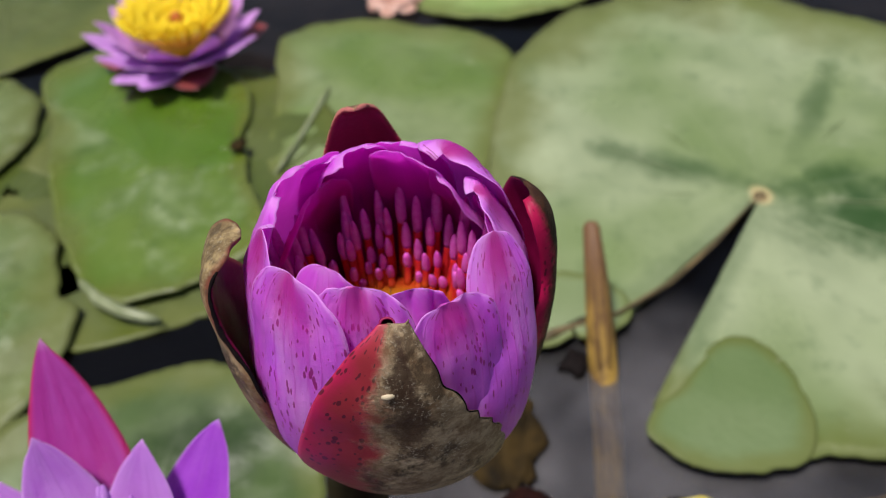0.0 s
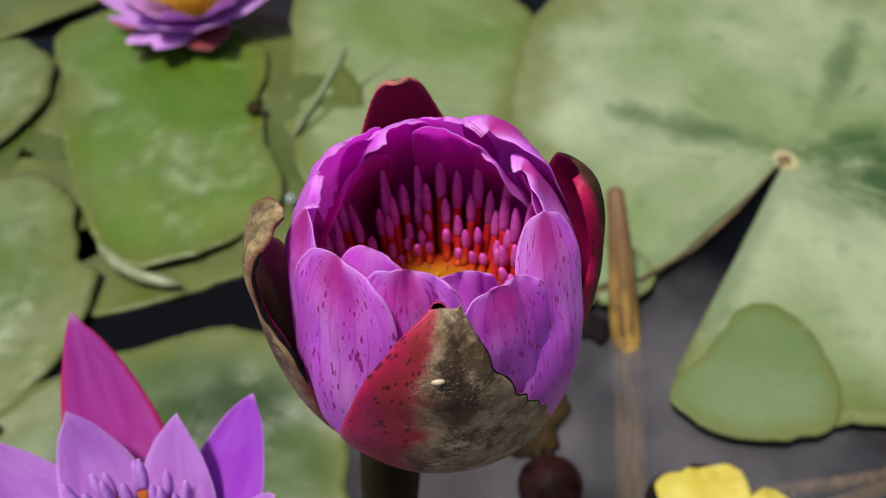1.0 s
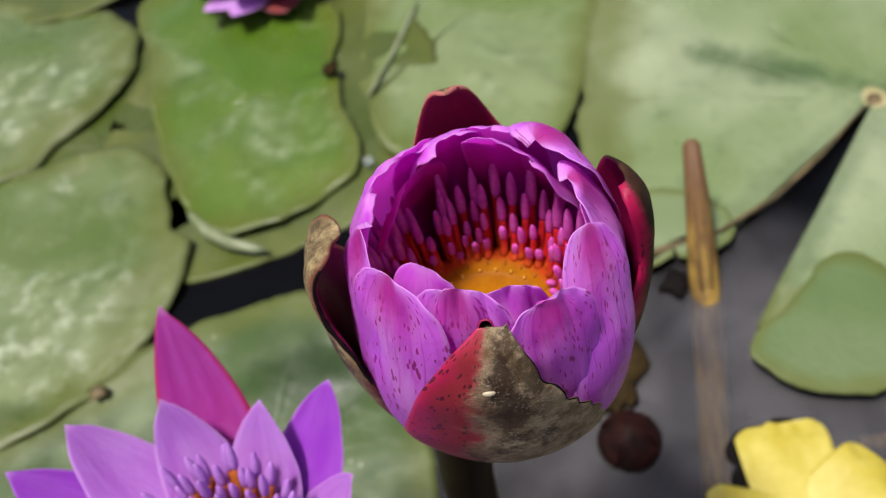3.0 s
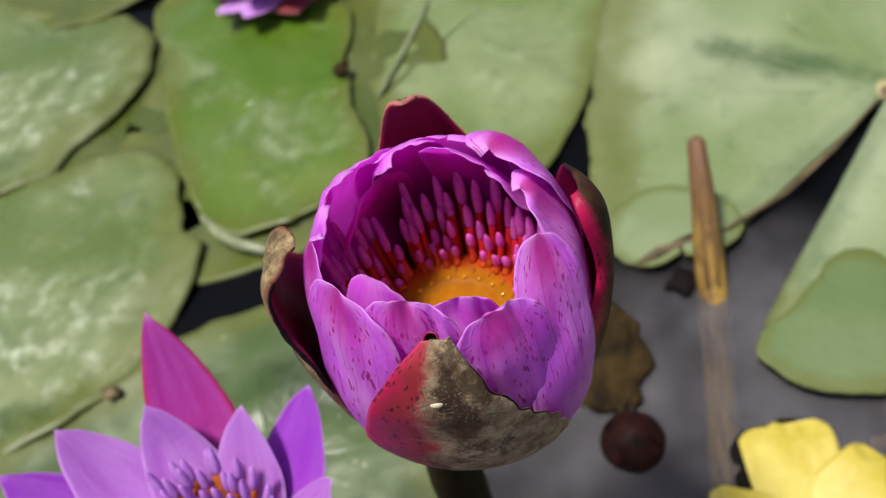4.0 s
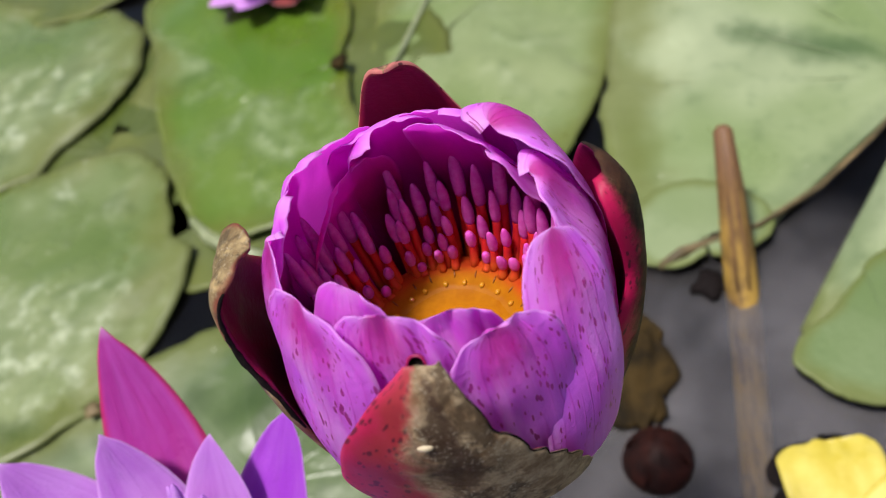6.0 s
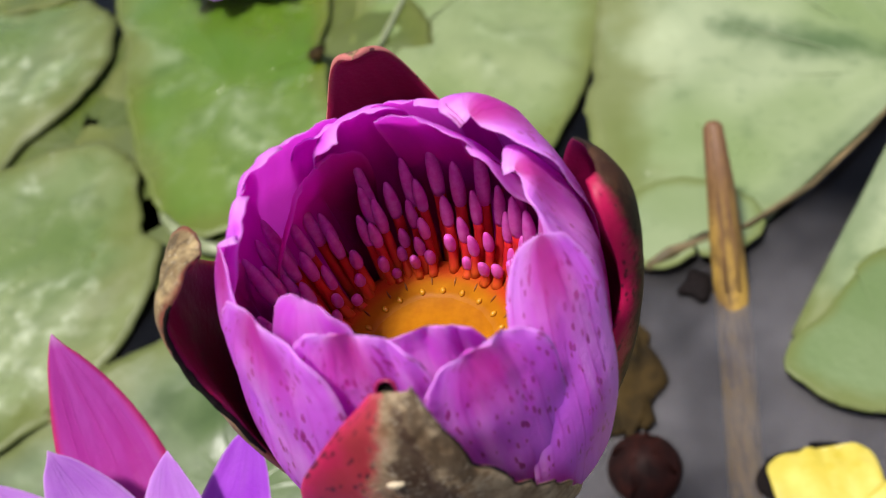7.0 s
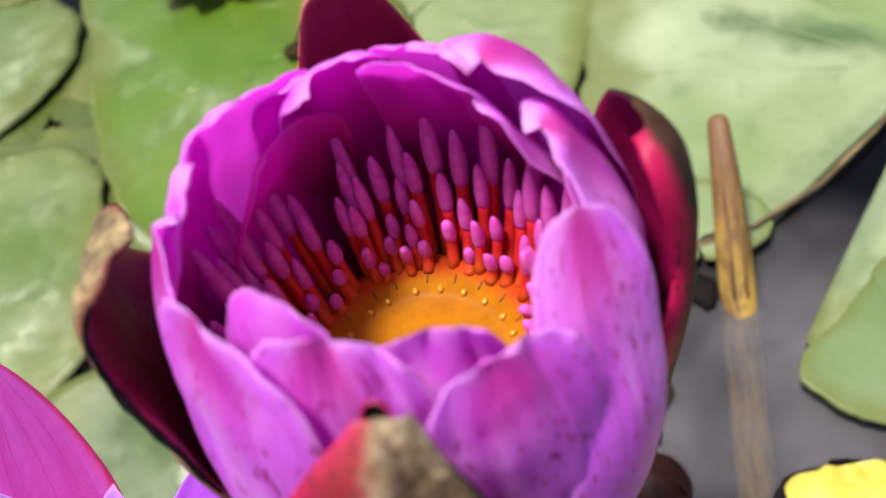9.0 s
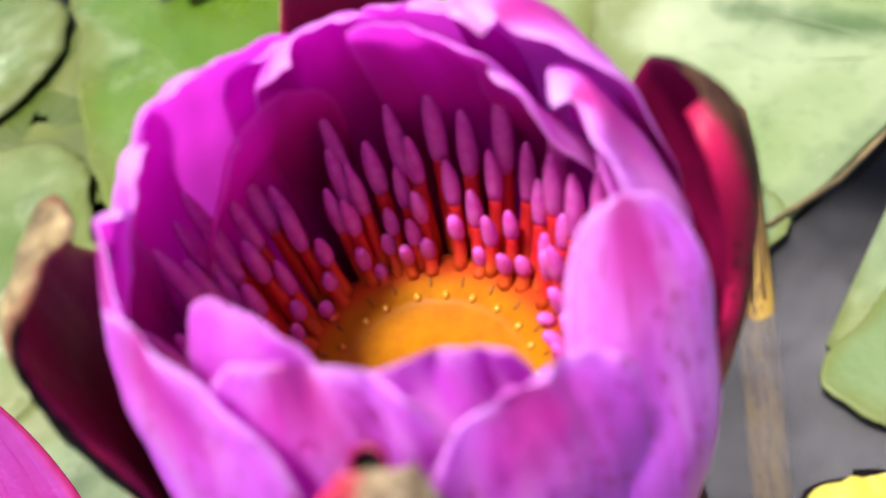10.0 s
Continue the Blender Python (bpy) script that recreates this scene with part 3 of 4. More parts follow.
round_ = lambda r: [(0, r), (90, r), (180, r), (270, r)]
big = pad((0.165, 0.332, 0.004), M["pad_marked"],
          [(0, .17), (60, .19), (110, .2), (144, .156), (166, .141), (177, .143), (191, .147), (204, .154), (211, .150), (216, .132), (220, .118), (230, .129), (236, .144), (243, .153), (252, .150), (258, .153), (266, .154), (300, .162)],
          228, "large grey-green lily pad with a narrow cut, dark green patches", seed=1, gap=7.5, rim=0.002, wave=0.0028)
tube("rolled_edge", [(-.129, -.085, .0015), (-.119, -.080, .002), (-.105, -.0745, .003), (-.088, -.072, .003), (-.06, -.055, .002), (-.032, -.031, .0015), (-.006, -.004, .001)],
     [.0016, .0030, .0020, .0014, .0011, .0009, .0006], M["rolled"], big, "brown rolled edge along the cut", rough=0.25)
lathe("leaf_centre", [(.0005, -.001), (.0042, -.0005), (.0036, .0008), (.0022, .0013), (.0004, .0012)], 18, [M["rolled"]], big, "tan spot where the leaf stalk joins", warp=0.25)
for deg, length in [(262, .12), (282, .14), (304, .14), (326, .15), (350, .15), (15, .15), (42, .16), (70, .16), (96, .15), (120, .14), (144, .125), (168, .115), (190, .11)]:
    c, q = math.cos(radians(deg)), math.sin(radians(deg))
    tube("rib", [(f * length * c, f * length * q, -.0002 - .0010 * f) for f in (.04, .3, .6, 1)], [.0005, .00045, .0003, .0001], M["pad_young"], big, sides=6)
pad((0.112, 0.208, 0.0078), M["pad_green2"], [(196, .037), (213, .036), (231, .035), (256, .033), (285, .034), (307, .038), (332, .036), (3, .033), (35, .035), (58, .0375), (75, .034), (104, .0215), (159, .020)],
    95, "small green lobe lying flush on the large pad", seed=11, gap=0.01, wave=0.0008, thick=0.0008)
grey = pad((-0.030, 0.445, 0.0035), M["pad_grey"], [(-11, .077), (34, .095), (80, .085), (124, .102), (156, .07), (190, .065), (226, .087), (250, .12), (282, .137), (291, .119), (297, .109), (315, .0856)],
    226, "grey-green lily pad lying flat between its neighbours", seed=2, gap=1.5, wave=0.005)
tube("curled_edge", [(-.060, -.064, .0), (-.054, -.050, .0008), (-.048, -.036, .0008), (-.0415, -.017, .0008), (-.034, .006, .0008), (-.031, .016, .0)],
     [.0004, .0012, .0016, .0017, .0013, .0004], M["pale_edge"], grey, "pale fold running up the leaf", rough=0.3)
green = pad((-0.155, 0.395, 0.0054), M["pad_green"], [(130, .142), (146, .0875), (193, .06), (240, .0735), (258, .095), (272, .101), (300, .095), (315, .09), (340, .055), (25, .048), (58, .082), (90, .12)],
    19, "glossy fresh green lily pad overlapping the pads beside it", seed=3, gap=0.4, wave=0.0045, thick=0.0009)
tube("curled_edge", [(-.0265, -.083, .0005), (-.0225, -.089, .0015), (-.013, -.100, .002), (0.000, -.1085, .002), (.012, -.113, .0012), (.020, -.115, .0)],
     [.0008, .0022, .0034, .0032, .0024, .0008], M["pale_edge"], green, "pale curled edge of the leaf", rough=0.3)
pad((-0.285, 0.285, 0.0042), M["pad_wet"], [(86, .073), (52, .103), (11, .097), (4, .107), (340, .106), (315, .104), (270, .11), (220, .12), (150, .11), (115, .08)],
    190, "pale wet lily pad mottled with painted whitish glints", seed=4, gap=3, wave=0.0045, thick=0.001)
pad((-0.37, 0.455, 0.004), M["pad_wet"], [(9, .126), (345, .135), (323, .125), (312, .13), (270, .11), (180, .13), (120, .12), (80, .075), (45, .085)],
    180, "pale lily pad with a worn edge floating among others", seed=5, gap=3, wave=0.0045, thick=0.001)
pad((-0.125, 0.17, 0.003), M["pad_mid"], [(152, .098), (131, .088), (110, .083), (80, .088), (50, .085), (0, .07), (320, .09), (270, .13), (225, .15), (200, .16), (180, .15), (166, .125)],
    215, "dull green lily pad beside the dark water channel", seed=6, gap=3, wave=0.006)
pad((-0.14, 0.345, 0.0010), M["pad_olive"], [(0, .075), (45, .12), (75, .15), (110, .14), (180, .1), (215, .09), (245, .082), (270, .068), (300, .065), (320, .07)],
    150, "olive lily pad half hidden under a greener pad", seed=7, gap=3, wave=0.003)
pad((-0.240, 0.372, 0.0003), M["pad_olive"], [(0, .085), (60, .10), (120, .11), (180, .09), (240, .08), (300, .085)], 200, "olive lily pad mostly hidden under paler pads", seed=12, gap=3, wave=0.001)
pad((0.06, 0.625, 0.004), M["pad_lime"], [(0, .1), (90, .11), (180, .09), (225, .1), (240, .102), (290, .103), (320, .1)], 30, "far light green lily pad at the edge of the group", seed=8, gap=4)
pad((-0.30, 0.60, 0.003), M["pad_olive"], [(0, .1), (90, .14), (180, .14), (270, .1)], 80, "far dark green lily pad behind the open flower", seed=9, gap=4)
pad((0.055, 0.262, 0.0062), M["pad_young"], [(0, .029), (60, .027), (90, .028), (130, .03), (180, .032), (230, .022), (270, .012), (320, .02)], 275, "small young lily pad lying on a larger one", seed=10, gap=4, wave=0.0015, thick=0.001)

# ---- main flower ----
O = (-0.0105, 0.1120, 0.0)
flower = thing("water_lily", (O[0], O[1], 0.166), "half-open magenta water lily with worn maroon sepals on a stem", "flower")
Z0 = 0.166


def rz(tip_r, tip_z, belly=0.0258, z0=0.162, neck=None):
    """Cup-shaped profile from the flower's foot over its belly to a tip."""
    h = tip_z - z0
    pts = [(0.0, 0.007, z0), (0.2, belly * 0.84, z0 + 0.14 * h), (0.45, belly, z0 + 0.42 * h), (0.72, belly * 0.56 + tip_r * 0.46, z0 + 0.74 * h), (1.0, tip_r, tip_z)]
    if neck:
        pts[3:4] = [(0.68, belly * 0.45 + neck[0] * 0.55, z0 + 0.68 * (neck[1] - z0) / 0.86), (0.86, neck[0], neck[1])]
    return [(v, r, z - Z0) for v, r, z in pts]


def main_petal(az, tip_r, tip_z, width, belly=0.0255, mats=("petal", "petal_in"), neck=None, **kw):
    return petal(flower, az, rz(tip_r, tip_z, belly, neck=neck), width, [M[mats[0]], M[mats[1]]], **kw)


FL = ("petal_flecked", "petal_in")
main_petal(230, 0.0210, 0.2236, 0.0122, 0.0288, FL, seed=1, point=0.5, peak=0.70, cup=0.1, nu=24, nv=44, foot=0.4, flat=0.85)
main_petal(199, 0.0202, 0.2246, 0.0124, 0.0276, FL, seed=2, point=0.68, peak=0.60, flat=0.9, nu=26, nv=46, roll_l=0.0022)
main_petal(238, 0.0156, 0.2212, 0.0080, 0.0240, seed=3, point=0.42, peak=0.74, ruffle=0.0010, nu=22, nv=36)
main_petal(260, 0.0196, 0.2226, 0.0096, 0.0258, FL, seed=4, point=0.42, peak=0.76, ruffle=0.0018, nu=26, nv=44)
main_petal(282, 0.0182, 0.2190, 0.0090, 0.0240, seed=5, point=0.4, peak=0.76, ruffle=0.0018, nu=26, nv=44)
main_petal(298, 0.0234, 0.2188, 0.0092, 0.0262, FL, seed=6, point=0.34, peak=0.76, ruffle=0.0012, nu=26, nv=44)
main_petal(313, 0.0206, 0.2212, 0.0128, 0.0284, FL, seed=7, lean=0.0086, twist=52, cup=0.10, nu=28, nv=52, ruffle=0.0006,
           left=[(0, .4), (.2, .64), (.5, .66), (.7, .60), (.82, .52), (.90, .44), (.95, .35), (.985, .22), (1, .01)],
           right=[(0, .3), (.3, .55), (.6, .60), (.78, .54), (.88, .44), (.95, .32), (.985, .2), (1, .01)])


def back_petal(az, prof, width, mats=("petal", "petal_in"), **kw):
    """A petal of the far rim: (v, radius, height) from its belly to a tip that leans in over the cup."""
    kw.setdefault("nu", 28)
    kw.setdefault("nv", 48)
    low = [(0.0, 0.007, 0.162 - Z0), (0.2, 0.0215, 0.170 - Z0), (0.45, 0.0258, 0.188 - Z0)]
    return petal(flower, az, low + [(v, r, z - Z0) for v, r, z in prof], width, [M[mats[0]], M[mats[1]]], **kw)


# round the far rim: the outer petals first, then the shorter ones inside them
back_petal(8, [(.7, .0252, .2065), (.87, .0210, .2165), (.95, .0186, .2200), (1, .0166, .2206)], 0.0118, FL, seed=8, point=0.50, peak=0.62, ruffle=0.0007, roll_r=0.0015)
back_petal(39, [(.7, .0256, .2085), (.85, .0224, .2180), (.93, .0194, .2218), (.975, .0168, .2232), (1, .0150, .2234)], 0.0132, FL, seed=9, point=0.42, peak=0.66, ruffle=0.0007, roll_r=0.0020)
back_petal(74, [(.7, .0240, .2080), (.86, .0198, .2178), (.95, .0170, .2216), (1, .0156, .2224)], 0.0094, seed=11, point=0.50, peak=0.62, ruffle=0.0006, roll_l=0.0008)
back_petal(146, [(.7, .0240, .2090), (.86, .0196, .2188), (.95, .0164, .2232), (1, .0150, .2244)], 0.0122, seed=13, point=0.46, peak=0.62, ruffle=0.0006, roll_r=0.0006, roll_l=-0.0012, skew=0.30, left=[(0, .45), (.3, .8), (.6, 1), (.8, .98), (.9, .88), (.96, .72), (1, .50)])
back_petal(175, [(.7, .0246, .2090), (.86, .0207, .2188), (.95, .0186, .2230), (1, .0174, .2242)], 0.0100, seed=14, point=0.50, peak=0.64, ruffle=0.0007, roll_r=0.0012)
back_petal(106, [(.7, .0230, .2085), (.86, .0182, .2180), (.95, .0152, .2218), (1, .0140, .2226)], 0.0086, seed=12, ruffle=0.0006, roll_r=0.0024, roll_l=0.0004,
           left=[(0, .45), (.3, .8), (.6, 1), (.8, .92), (.9, .74), (.96, .55), (1, .25)], right=[(0, .45), (.3, .85), (.6, 1.1), (.8, 1.05), (.9, .9), (.96, .7), (1, .4)])
back_petal(112, [(.7, .0240, .2090), (.86, .0194, .2180), (.95, .0165, .2216), (1, .0152, .2222)], 0.0096, seed=19, point=0.40, peak=0.66, ruffle=0.0006)
back_petal(132, [(.7, .0226, .2035), (.86, .0190, .2105), (.95, .0172, .2142), (1, .0164, .2158)], 0.0104, ("petal_in", "petal_in"), seed=15, point=0.62, peak=0.60, ruffle=0.0005, roll_l=0.0006, roll_r=0.0010, skew=-0.28,
           right=[(0, .45), (.3, .9), (.55, 1.2), (.72, 1.28), (.86, 1.08), (.95, .74), (1, .35)])
back_petal(66, [(.7, .0212, .2065), (.86, .0164, .2168), (.95, .0138, .2212), (1, .0127, .2224)], 0.0086, seed=16, ruffle=0.0005, roll_r=0.0006, skew=0.22,
           left=[(0, .45), (.3, .8), (.6, 1), (.8, .95), (.9, .84), (.96, .70), (1, .40)], right=[(0, .45), (.3, 1.0), (.55, 1.32), (.72, 1.25), (.86, 1.02), (.95, .80), (1, .64)])
back_petal(42, [(.7, .0216, .2035), (.86, .0178, .2125), (.95, .0154, .2170), (1, .0142, .2188)], 0.0080, seed=17, point=0.66, peak=0.60, ruffle=0.0009, roll_l=0.0010)
back_petal(14, [(.7, .0230, .2030), (.86, .0200, .2110), (1, .0184, .2150)], 0.0096, seed=18, point=0.6, peak=0.62, ruffle=0.0007)


def sepal(az, prof, width, outer, inner, **kw):
    kw.setdefault("thick", 0.0012)
    kw.setdefault("nu", 28)
    kw.setdefault("nv", 48)
    return petal(flower, az, [(v, r, z - Z0) for v, r, z in prof], width, [M[outer], M[inner]], "sepal", **kw)


front = sepal(275, [(0, .005, .159), (.13, .0203, .1642), (.28, .0271, .1752), (.45, .0302, .1876), (.6, .0314, .1985), (.76, .0314, .2092), (.9, .0295, .2178), (1, .0265, .2218)],
              0.0185, "front_out", "sep_in_red", seed=21, label="torn brown sepal with a red margin", ruffle=0.0006, nu=40, nv=64,
              left=[(0, .3), (.08, .76), (.16, 1.1), (.28, 1.29), (.45, 1.17), (.6, .99), (.76, .76), (.84, .57), (.92, .37), (1, .13)],
              right=[(0, .3), (.13, .95), (.2, 1.03), (.28, 1.0), (.40, .97), (.44, .90), (.48, .92), (.52, .80), (.55, .79), (.58, .66), (.62, .64), (.64, .54), (.68, .52), (.74, .44), (.77, .34), (.83, .30), (.9, .22), (1, .12)])


def margin(ob, nu, rows, radii, mat, label, seed):
    """A crumbling strip along one margin of a sepal, between two of its rows."""
    pts = [ob.data.vertices[j * (nu + 1) + nu].co for j in rows]
    n = len(pts) - 1
    tube("rotten_edge", pts, [radii * (0.45 + 0.7 * abs(noise.noise(Vector((i * 0.8, seed, 2)))) + 0.5 * math.sin(math.pi * i / n)) for i in range(n + 1)], mat, ob, label, sides=8, rough=0.5, seed=seed)


margin(front, 40, range(22, 50), 0.00013, M["black"], "black crumbling torn edge", 4)
# the rolled lip at its tip, its hole's shade painted black, and a pale egg on its back
ta = radians(274)
tx, ty, tz = 0.0266 * math.cos(ta), 0.0266 * math.sin(ta), 0.2206 - Z0
lip = lathe("rolled_lip", [(.0008, -.0018), (.0013, -.0009), (.0014, -.0003), (.00125, 0.0), (.00105, -.0002), (.0009, -.0008), (.0006, -.0013)], 16, [M["sep_in_red"], M["black"]], front,
            "curled dry tip with a dark hole", warp=0.15, slot=[0, 0, 0, 0, 1, 1])
lip.matrix_basis = Matrix.Translation((tx - .0007, ty + .0010, tz - .0004)) @ Euler((radians(38), radians(-8), 0)).to_matrix().to_4x4()
tip_row = [front.data.vertices[64 * 41 + i].co for i in range(12, 41, 4)]
tube("curled_lip", [c + Vector((0, 0, -.0006 * math.sin(math.pi * i / 7) + (.0006 if i == 7 else 0))) for i, c in enumerate(tip_row)], [.00016, .0003, .00034, .00034, .00032, .0003, .00026, .0001], M["rolled"], front, "pale dry lip at the tip", sides=8, rough=0.3)
ea = radians(270.5)
egg = lathe("egg", [(.0002, -.0011), (.0005, -.0008), (.00062, 0), (.0005, .0008), (.0002, .0011)], 12, [M["egg"]], front, "tiny cream insect egg")
egg.matrix_basis = Matrix.Translation((.0318 * math.cos(ea), .0318 * math.sin(ea), .2111 - Z0)) @ Euler((0, radians(84), 0)).to_matrix().to_4x4()
left_sepal = sepal(188, [(0, .005, .157), (.15, .021, .1625), (.3, .0288, .176), (.52, .0312, .196), (.76, .0316, .2075), (.88, .0308, .2145), (.94, .0288, .2184), (.98, .0254, .2206), (1, .0234, .2206)], 0.0160, "left_out", "sep_in", seed=22, cup=0.12,
      label="weathered olive-brown sepal, dark inside", left=[(0, .3), (.15, .75), (.4, 1), (.6, .9), (.8, .58), (.92, .42), (.97, .32), (1, .06)], right=[(0, .3), (.15, .75), (.4, 1), (.6, .9), (.8, .58), (.92, .42), (.97, .32), (1, .06)], thick=0.0016)
sepal(5, [(0, .005, .157), (.15, .0205, .1625), (.32, .0275, .178), (.55, .0302, .195), (.76, .0306, .2065), (.88, .0298, .2140), (.95, .0284, .2180), (.985, .0270, .2197), (1, .0262, .2200)], 0.0185, "right_out", "sep_in_red", seed=23, cup=0.36, ruffle=0.0004, roll_l=0.0014,
      label="crimson sepal with dark flecks and a brown rim", left=[(0, .3), (.15, .68), (.4, .86), (.55, .72), (.64, .56), (.72, .44), (.80, .43), (.88, .42), (.94, .38), (.98, .28), (1, .12)], right=[(0, .3), (.15, .7), (.4, .95), (.6, .9), (.76, .82), (.86, .74), (.93, .62), (.975, .44), (1, .14)], slant=0.30)
sepal(99, [(0, .005, .157), (.15, .0205, .1625), (.32, .027, .178), (.55, .0295, .2), (.76, .0288, .213), (.9, .0264, .2218), (.96, .0246, .2242), (1, .0226, .2252)], 0.0140, "back_out", "sep_in", seed=24, cup=0.12, ruffle=0.0003,
      label="dark maroon sepal with a scurfy tip", left=[(0, .3), (.15, .75), (.4, 1), (.6, .92), (.8, .52), (.9, .34), (.96, .18), (.985, .10), (1, .01)], right=[(0, .3), (.15, .75), (.4, .95), (.6, .78), (.8, .44), (.9, .28), (.96, .15), (.985, .09), (1, .01)], thick=0.0016)

DISC = (-0.0015, -0.0008)
lathe("receptacle", [(0.004, -0.006), (0.011, -0.001), (0.0165, 0.004), (0.0188, 0.011), (0.0186, 0.0172), (0.0172, 0.0198), (0.0156, 0.0206), (0.0141, 0.0205), (0.0130, 0.0201), (0.0121, 0.0196), (0.0108, 0.0192), (0.006, 0.0190), (0.001, 0.0189)],
      56, [M["disc"]], flower, "golden yellow wet disc", at=(*DISC, 0))
tube("stem", [(0, 0, -0.004), (-0.007, 0.003, -0.018), (-0.015, 0.006, -0.040), (-0.019, 0.008, -0.075), (-0.021, 0.009, -0.12), (-0.022, 0.010, -0.19), (-0.022, 0.010, -0.24)], [0.0105, 0.0094, 0.0085, 0.0078, 0.0072, 0.0068, 0.0066], M["stem"], flower, rough=0.15)


def stamen(az, r0, z0, r1, z1, tip, parent, mats=("filament", "tip"), fat=0.0009, bow=0.0012):
    """Red filament, broad at its foot, running on into a long blunt cone of lilac."""
    a = radians(az)
    c, s = math.cos(a), math.sin(a)
    p0, p1 = Vector((r0 * c, r0 * s, z0)), Vector((r1 * c, r1 * s, z1))

    def at(t):
        return p0.lerp(p1, t) + Vector((c, s, -0.4)) * bow * 4 * t * (1 - t)
    fs = 1 - tip
    ob = tube("stamen", [tuple(at(fs * t)) for t in (0, 0.3, 0.6, 0.85, 1.0)], [fat * 1.15, fat * 1.1, fat, fat * 0.92, fat * 0.9], M[mats[0]], parent, sides=8)
    tube("tip", [tuple(at(fs - 0.02 + (tip + 0.02) * t)) for t in (0, 0.12, 0.35, 0.6, 0.82, 0.95, 1.0)], [fat * c for c in ((0.9, 1.06, 1.14, 1.0, 0.70, 0.40, 0.1) if fat > .00078 else (0.9, 1.1, 1.2, 1.16, 0.94, 0.62, 0.14))], M[mats[1]], ob, sides=10)
    return ob


rs = random.Random(5)
# slanting rows of stamens, short and blunt inside, long and blade-like outside, with dark gaps between the rows
RINGS = [(.0141, .0202, .0146, .0246, .56, .00064), (.0149, .0200, .0161, .0276, .46, .00069), (.0157, .0195, .0177, .0308, .40, .00074),
         (.0165, .0189, .0195, .0343, .37, .00080), (.0173, .0183, .0212, .0380, .36, .00086), (.0180, .0177, .0227, .0418, .41, .00092)]
ROWS = 25
for row in range(ROWS):
    base = 360 * row / ROWS + rs.uniform(-3.0, 3.0)
    slip = rs.uniform(-2.0, 2.6)
    for ring, (r0, z0, r1, z1, tip, fat) in enumerate(RINGS):
        if ring == 0 and row % 6 == 3 or ring == 5 and row % 6 == 2:
            continue
        az = base + slip * (ring - 2.5) + (2.6 if ring % 2 else -2.6) + rs.uniform(-2.4, 2.4)
        dz = rs.uniform(-.0024, .0020)
        # those beside the folded petal are pressed upright
        r1 -= 0.12 * (r1 - .004) * max(0.0, math.cos(radians(1.4 * max(-64, min(64, (az + 195) % 360 - 180)))))
        ob = stamen(az, r0, z0, r1 + rs.uniform(-.0008, .0008), z1 + dz, tip * rs.uniform(0.88, 1.12), flower, fat=fat * rs.uniform(0.98, 1.22), bow=0.0008)
        ob.location = (*DISC, 0)
for i in range(11):
    a = 2 * math.pi * i / 11 + rs.uniform(-.15, .15)
    c, q = math.cos(a), math.sin(a)
    ob = tube("anther", [(.0180 * c, .0180 * q, .0190), (.0203 * c, .0203 * q, .0290), (.0213 * c, .0213 * q, .0318), (.0216 * c, .0216 * q, .0324)], [.0003, .0004, .0004, .0002], M["anther"], flower, sides=6)
    ob.location = (*DISC, 0)
# grooves between the stigma's lobes, and a wet bead at the inner end of each
for i in range(22):
    a = 2 * math.pi * (i + 0.5) / 22 + rs.uniform(-.05, .05)
    c, q = math.cos(a), math.sin(a)
    ob = tube("groove", [(.0138 * c, .0138 * q, .02046), (.0134 * c, .0134 * q, .02032), (.0129 * c, .0129 * q, .0201), (.0125 * c, .0125 * q, .0198)], [.00004, .00014, .00018, .00006], M["groove"], flower, "dark slit between lobes of the stigma" if i == 0 else "", sides=6)
    ob.location = (*DISC, 0)
    a += math.pi / 22
    c, q = math.cos(a), math.sin(a)
    ob = tube("stigma_lobe", [(.0122 * c, .0122 * q, .0197), (.0119 * c, .0119 * q, .0197), (.0116 * c, .0116 * q, .0196), (.0113 * c, .0113 * q, .0195), (.0111 * c, .0111 * q, .0193)], [.0001, .00036, .00046, .00038, .0001], M["lobe"], flower, sides=10)
    ob.location = (*DISC, 0)

margin(left_sepal, 28, range(16, 41), 0.00042, M["black"], "blackened inner edge", 7)

# ---- open lilac flower ----
lily = thing("water_lily", (-0.083, 0.085, 0.118), "fully open lilac water lily with orange centre and rose sepals", "flower")


def open_petal(az, r, z, width, mat, name="petal", parent=lily, **kw):
    kw.setdefault("point", 0.9)
    kw.setdefault("peak", 0.46)
    return petal(parent, az, [(0, 0.006, 0.0), (0.3, 0.35 * r, 0.12 * z), (0.65, 0.72 * r, 0.5 * z), (1, r, z)], width, [M[mat], M[mat]], name, flat=0.25, ruffle=0.0006, **kw)


for az, r, z, w, m in [(113, .036, .036, .0108, "lilac"), (71, .033, .033, .0112, "lilac"), (51, .045, .034, .0115, "violet"), (143, .049, .033, .0122, "lilac"), (160, .058, .03, .011, "violet"),
                       (190, .045, .03, .01, "lilac"), (215, .055, .028, .011, "violet"), (240, .04, .03, .01, "lilac"), (268, .052, .028, .011, "violet"), (300, .04, .03, .01, "lilac"),
                       (325, .054, .028, .011, "violet"), (352, .042, .02, .01, "lilac"), (22, .036, .026, .009, "lilac")]:
    open_petal(az, r, z, w, m, seed=az)
for az, r, z in [(105, .057, .043), (195, .06, .035), (285, .06, .035), (15, .036, .008)]:
    open_petal(az, r, z, 0.0135, "rose", "sepal", seed=az, thick=0.0009, point=0.9, peak=0.35, label="rose sepal with a crimson edge")
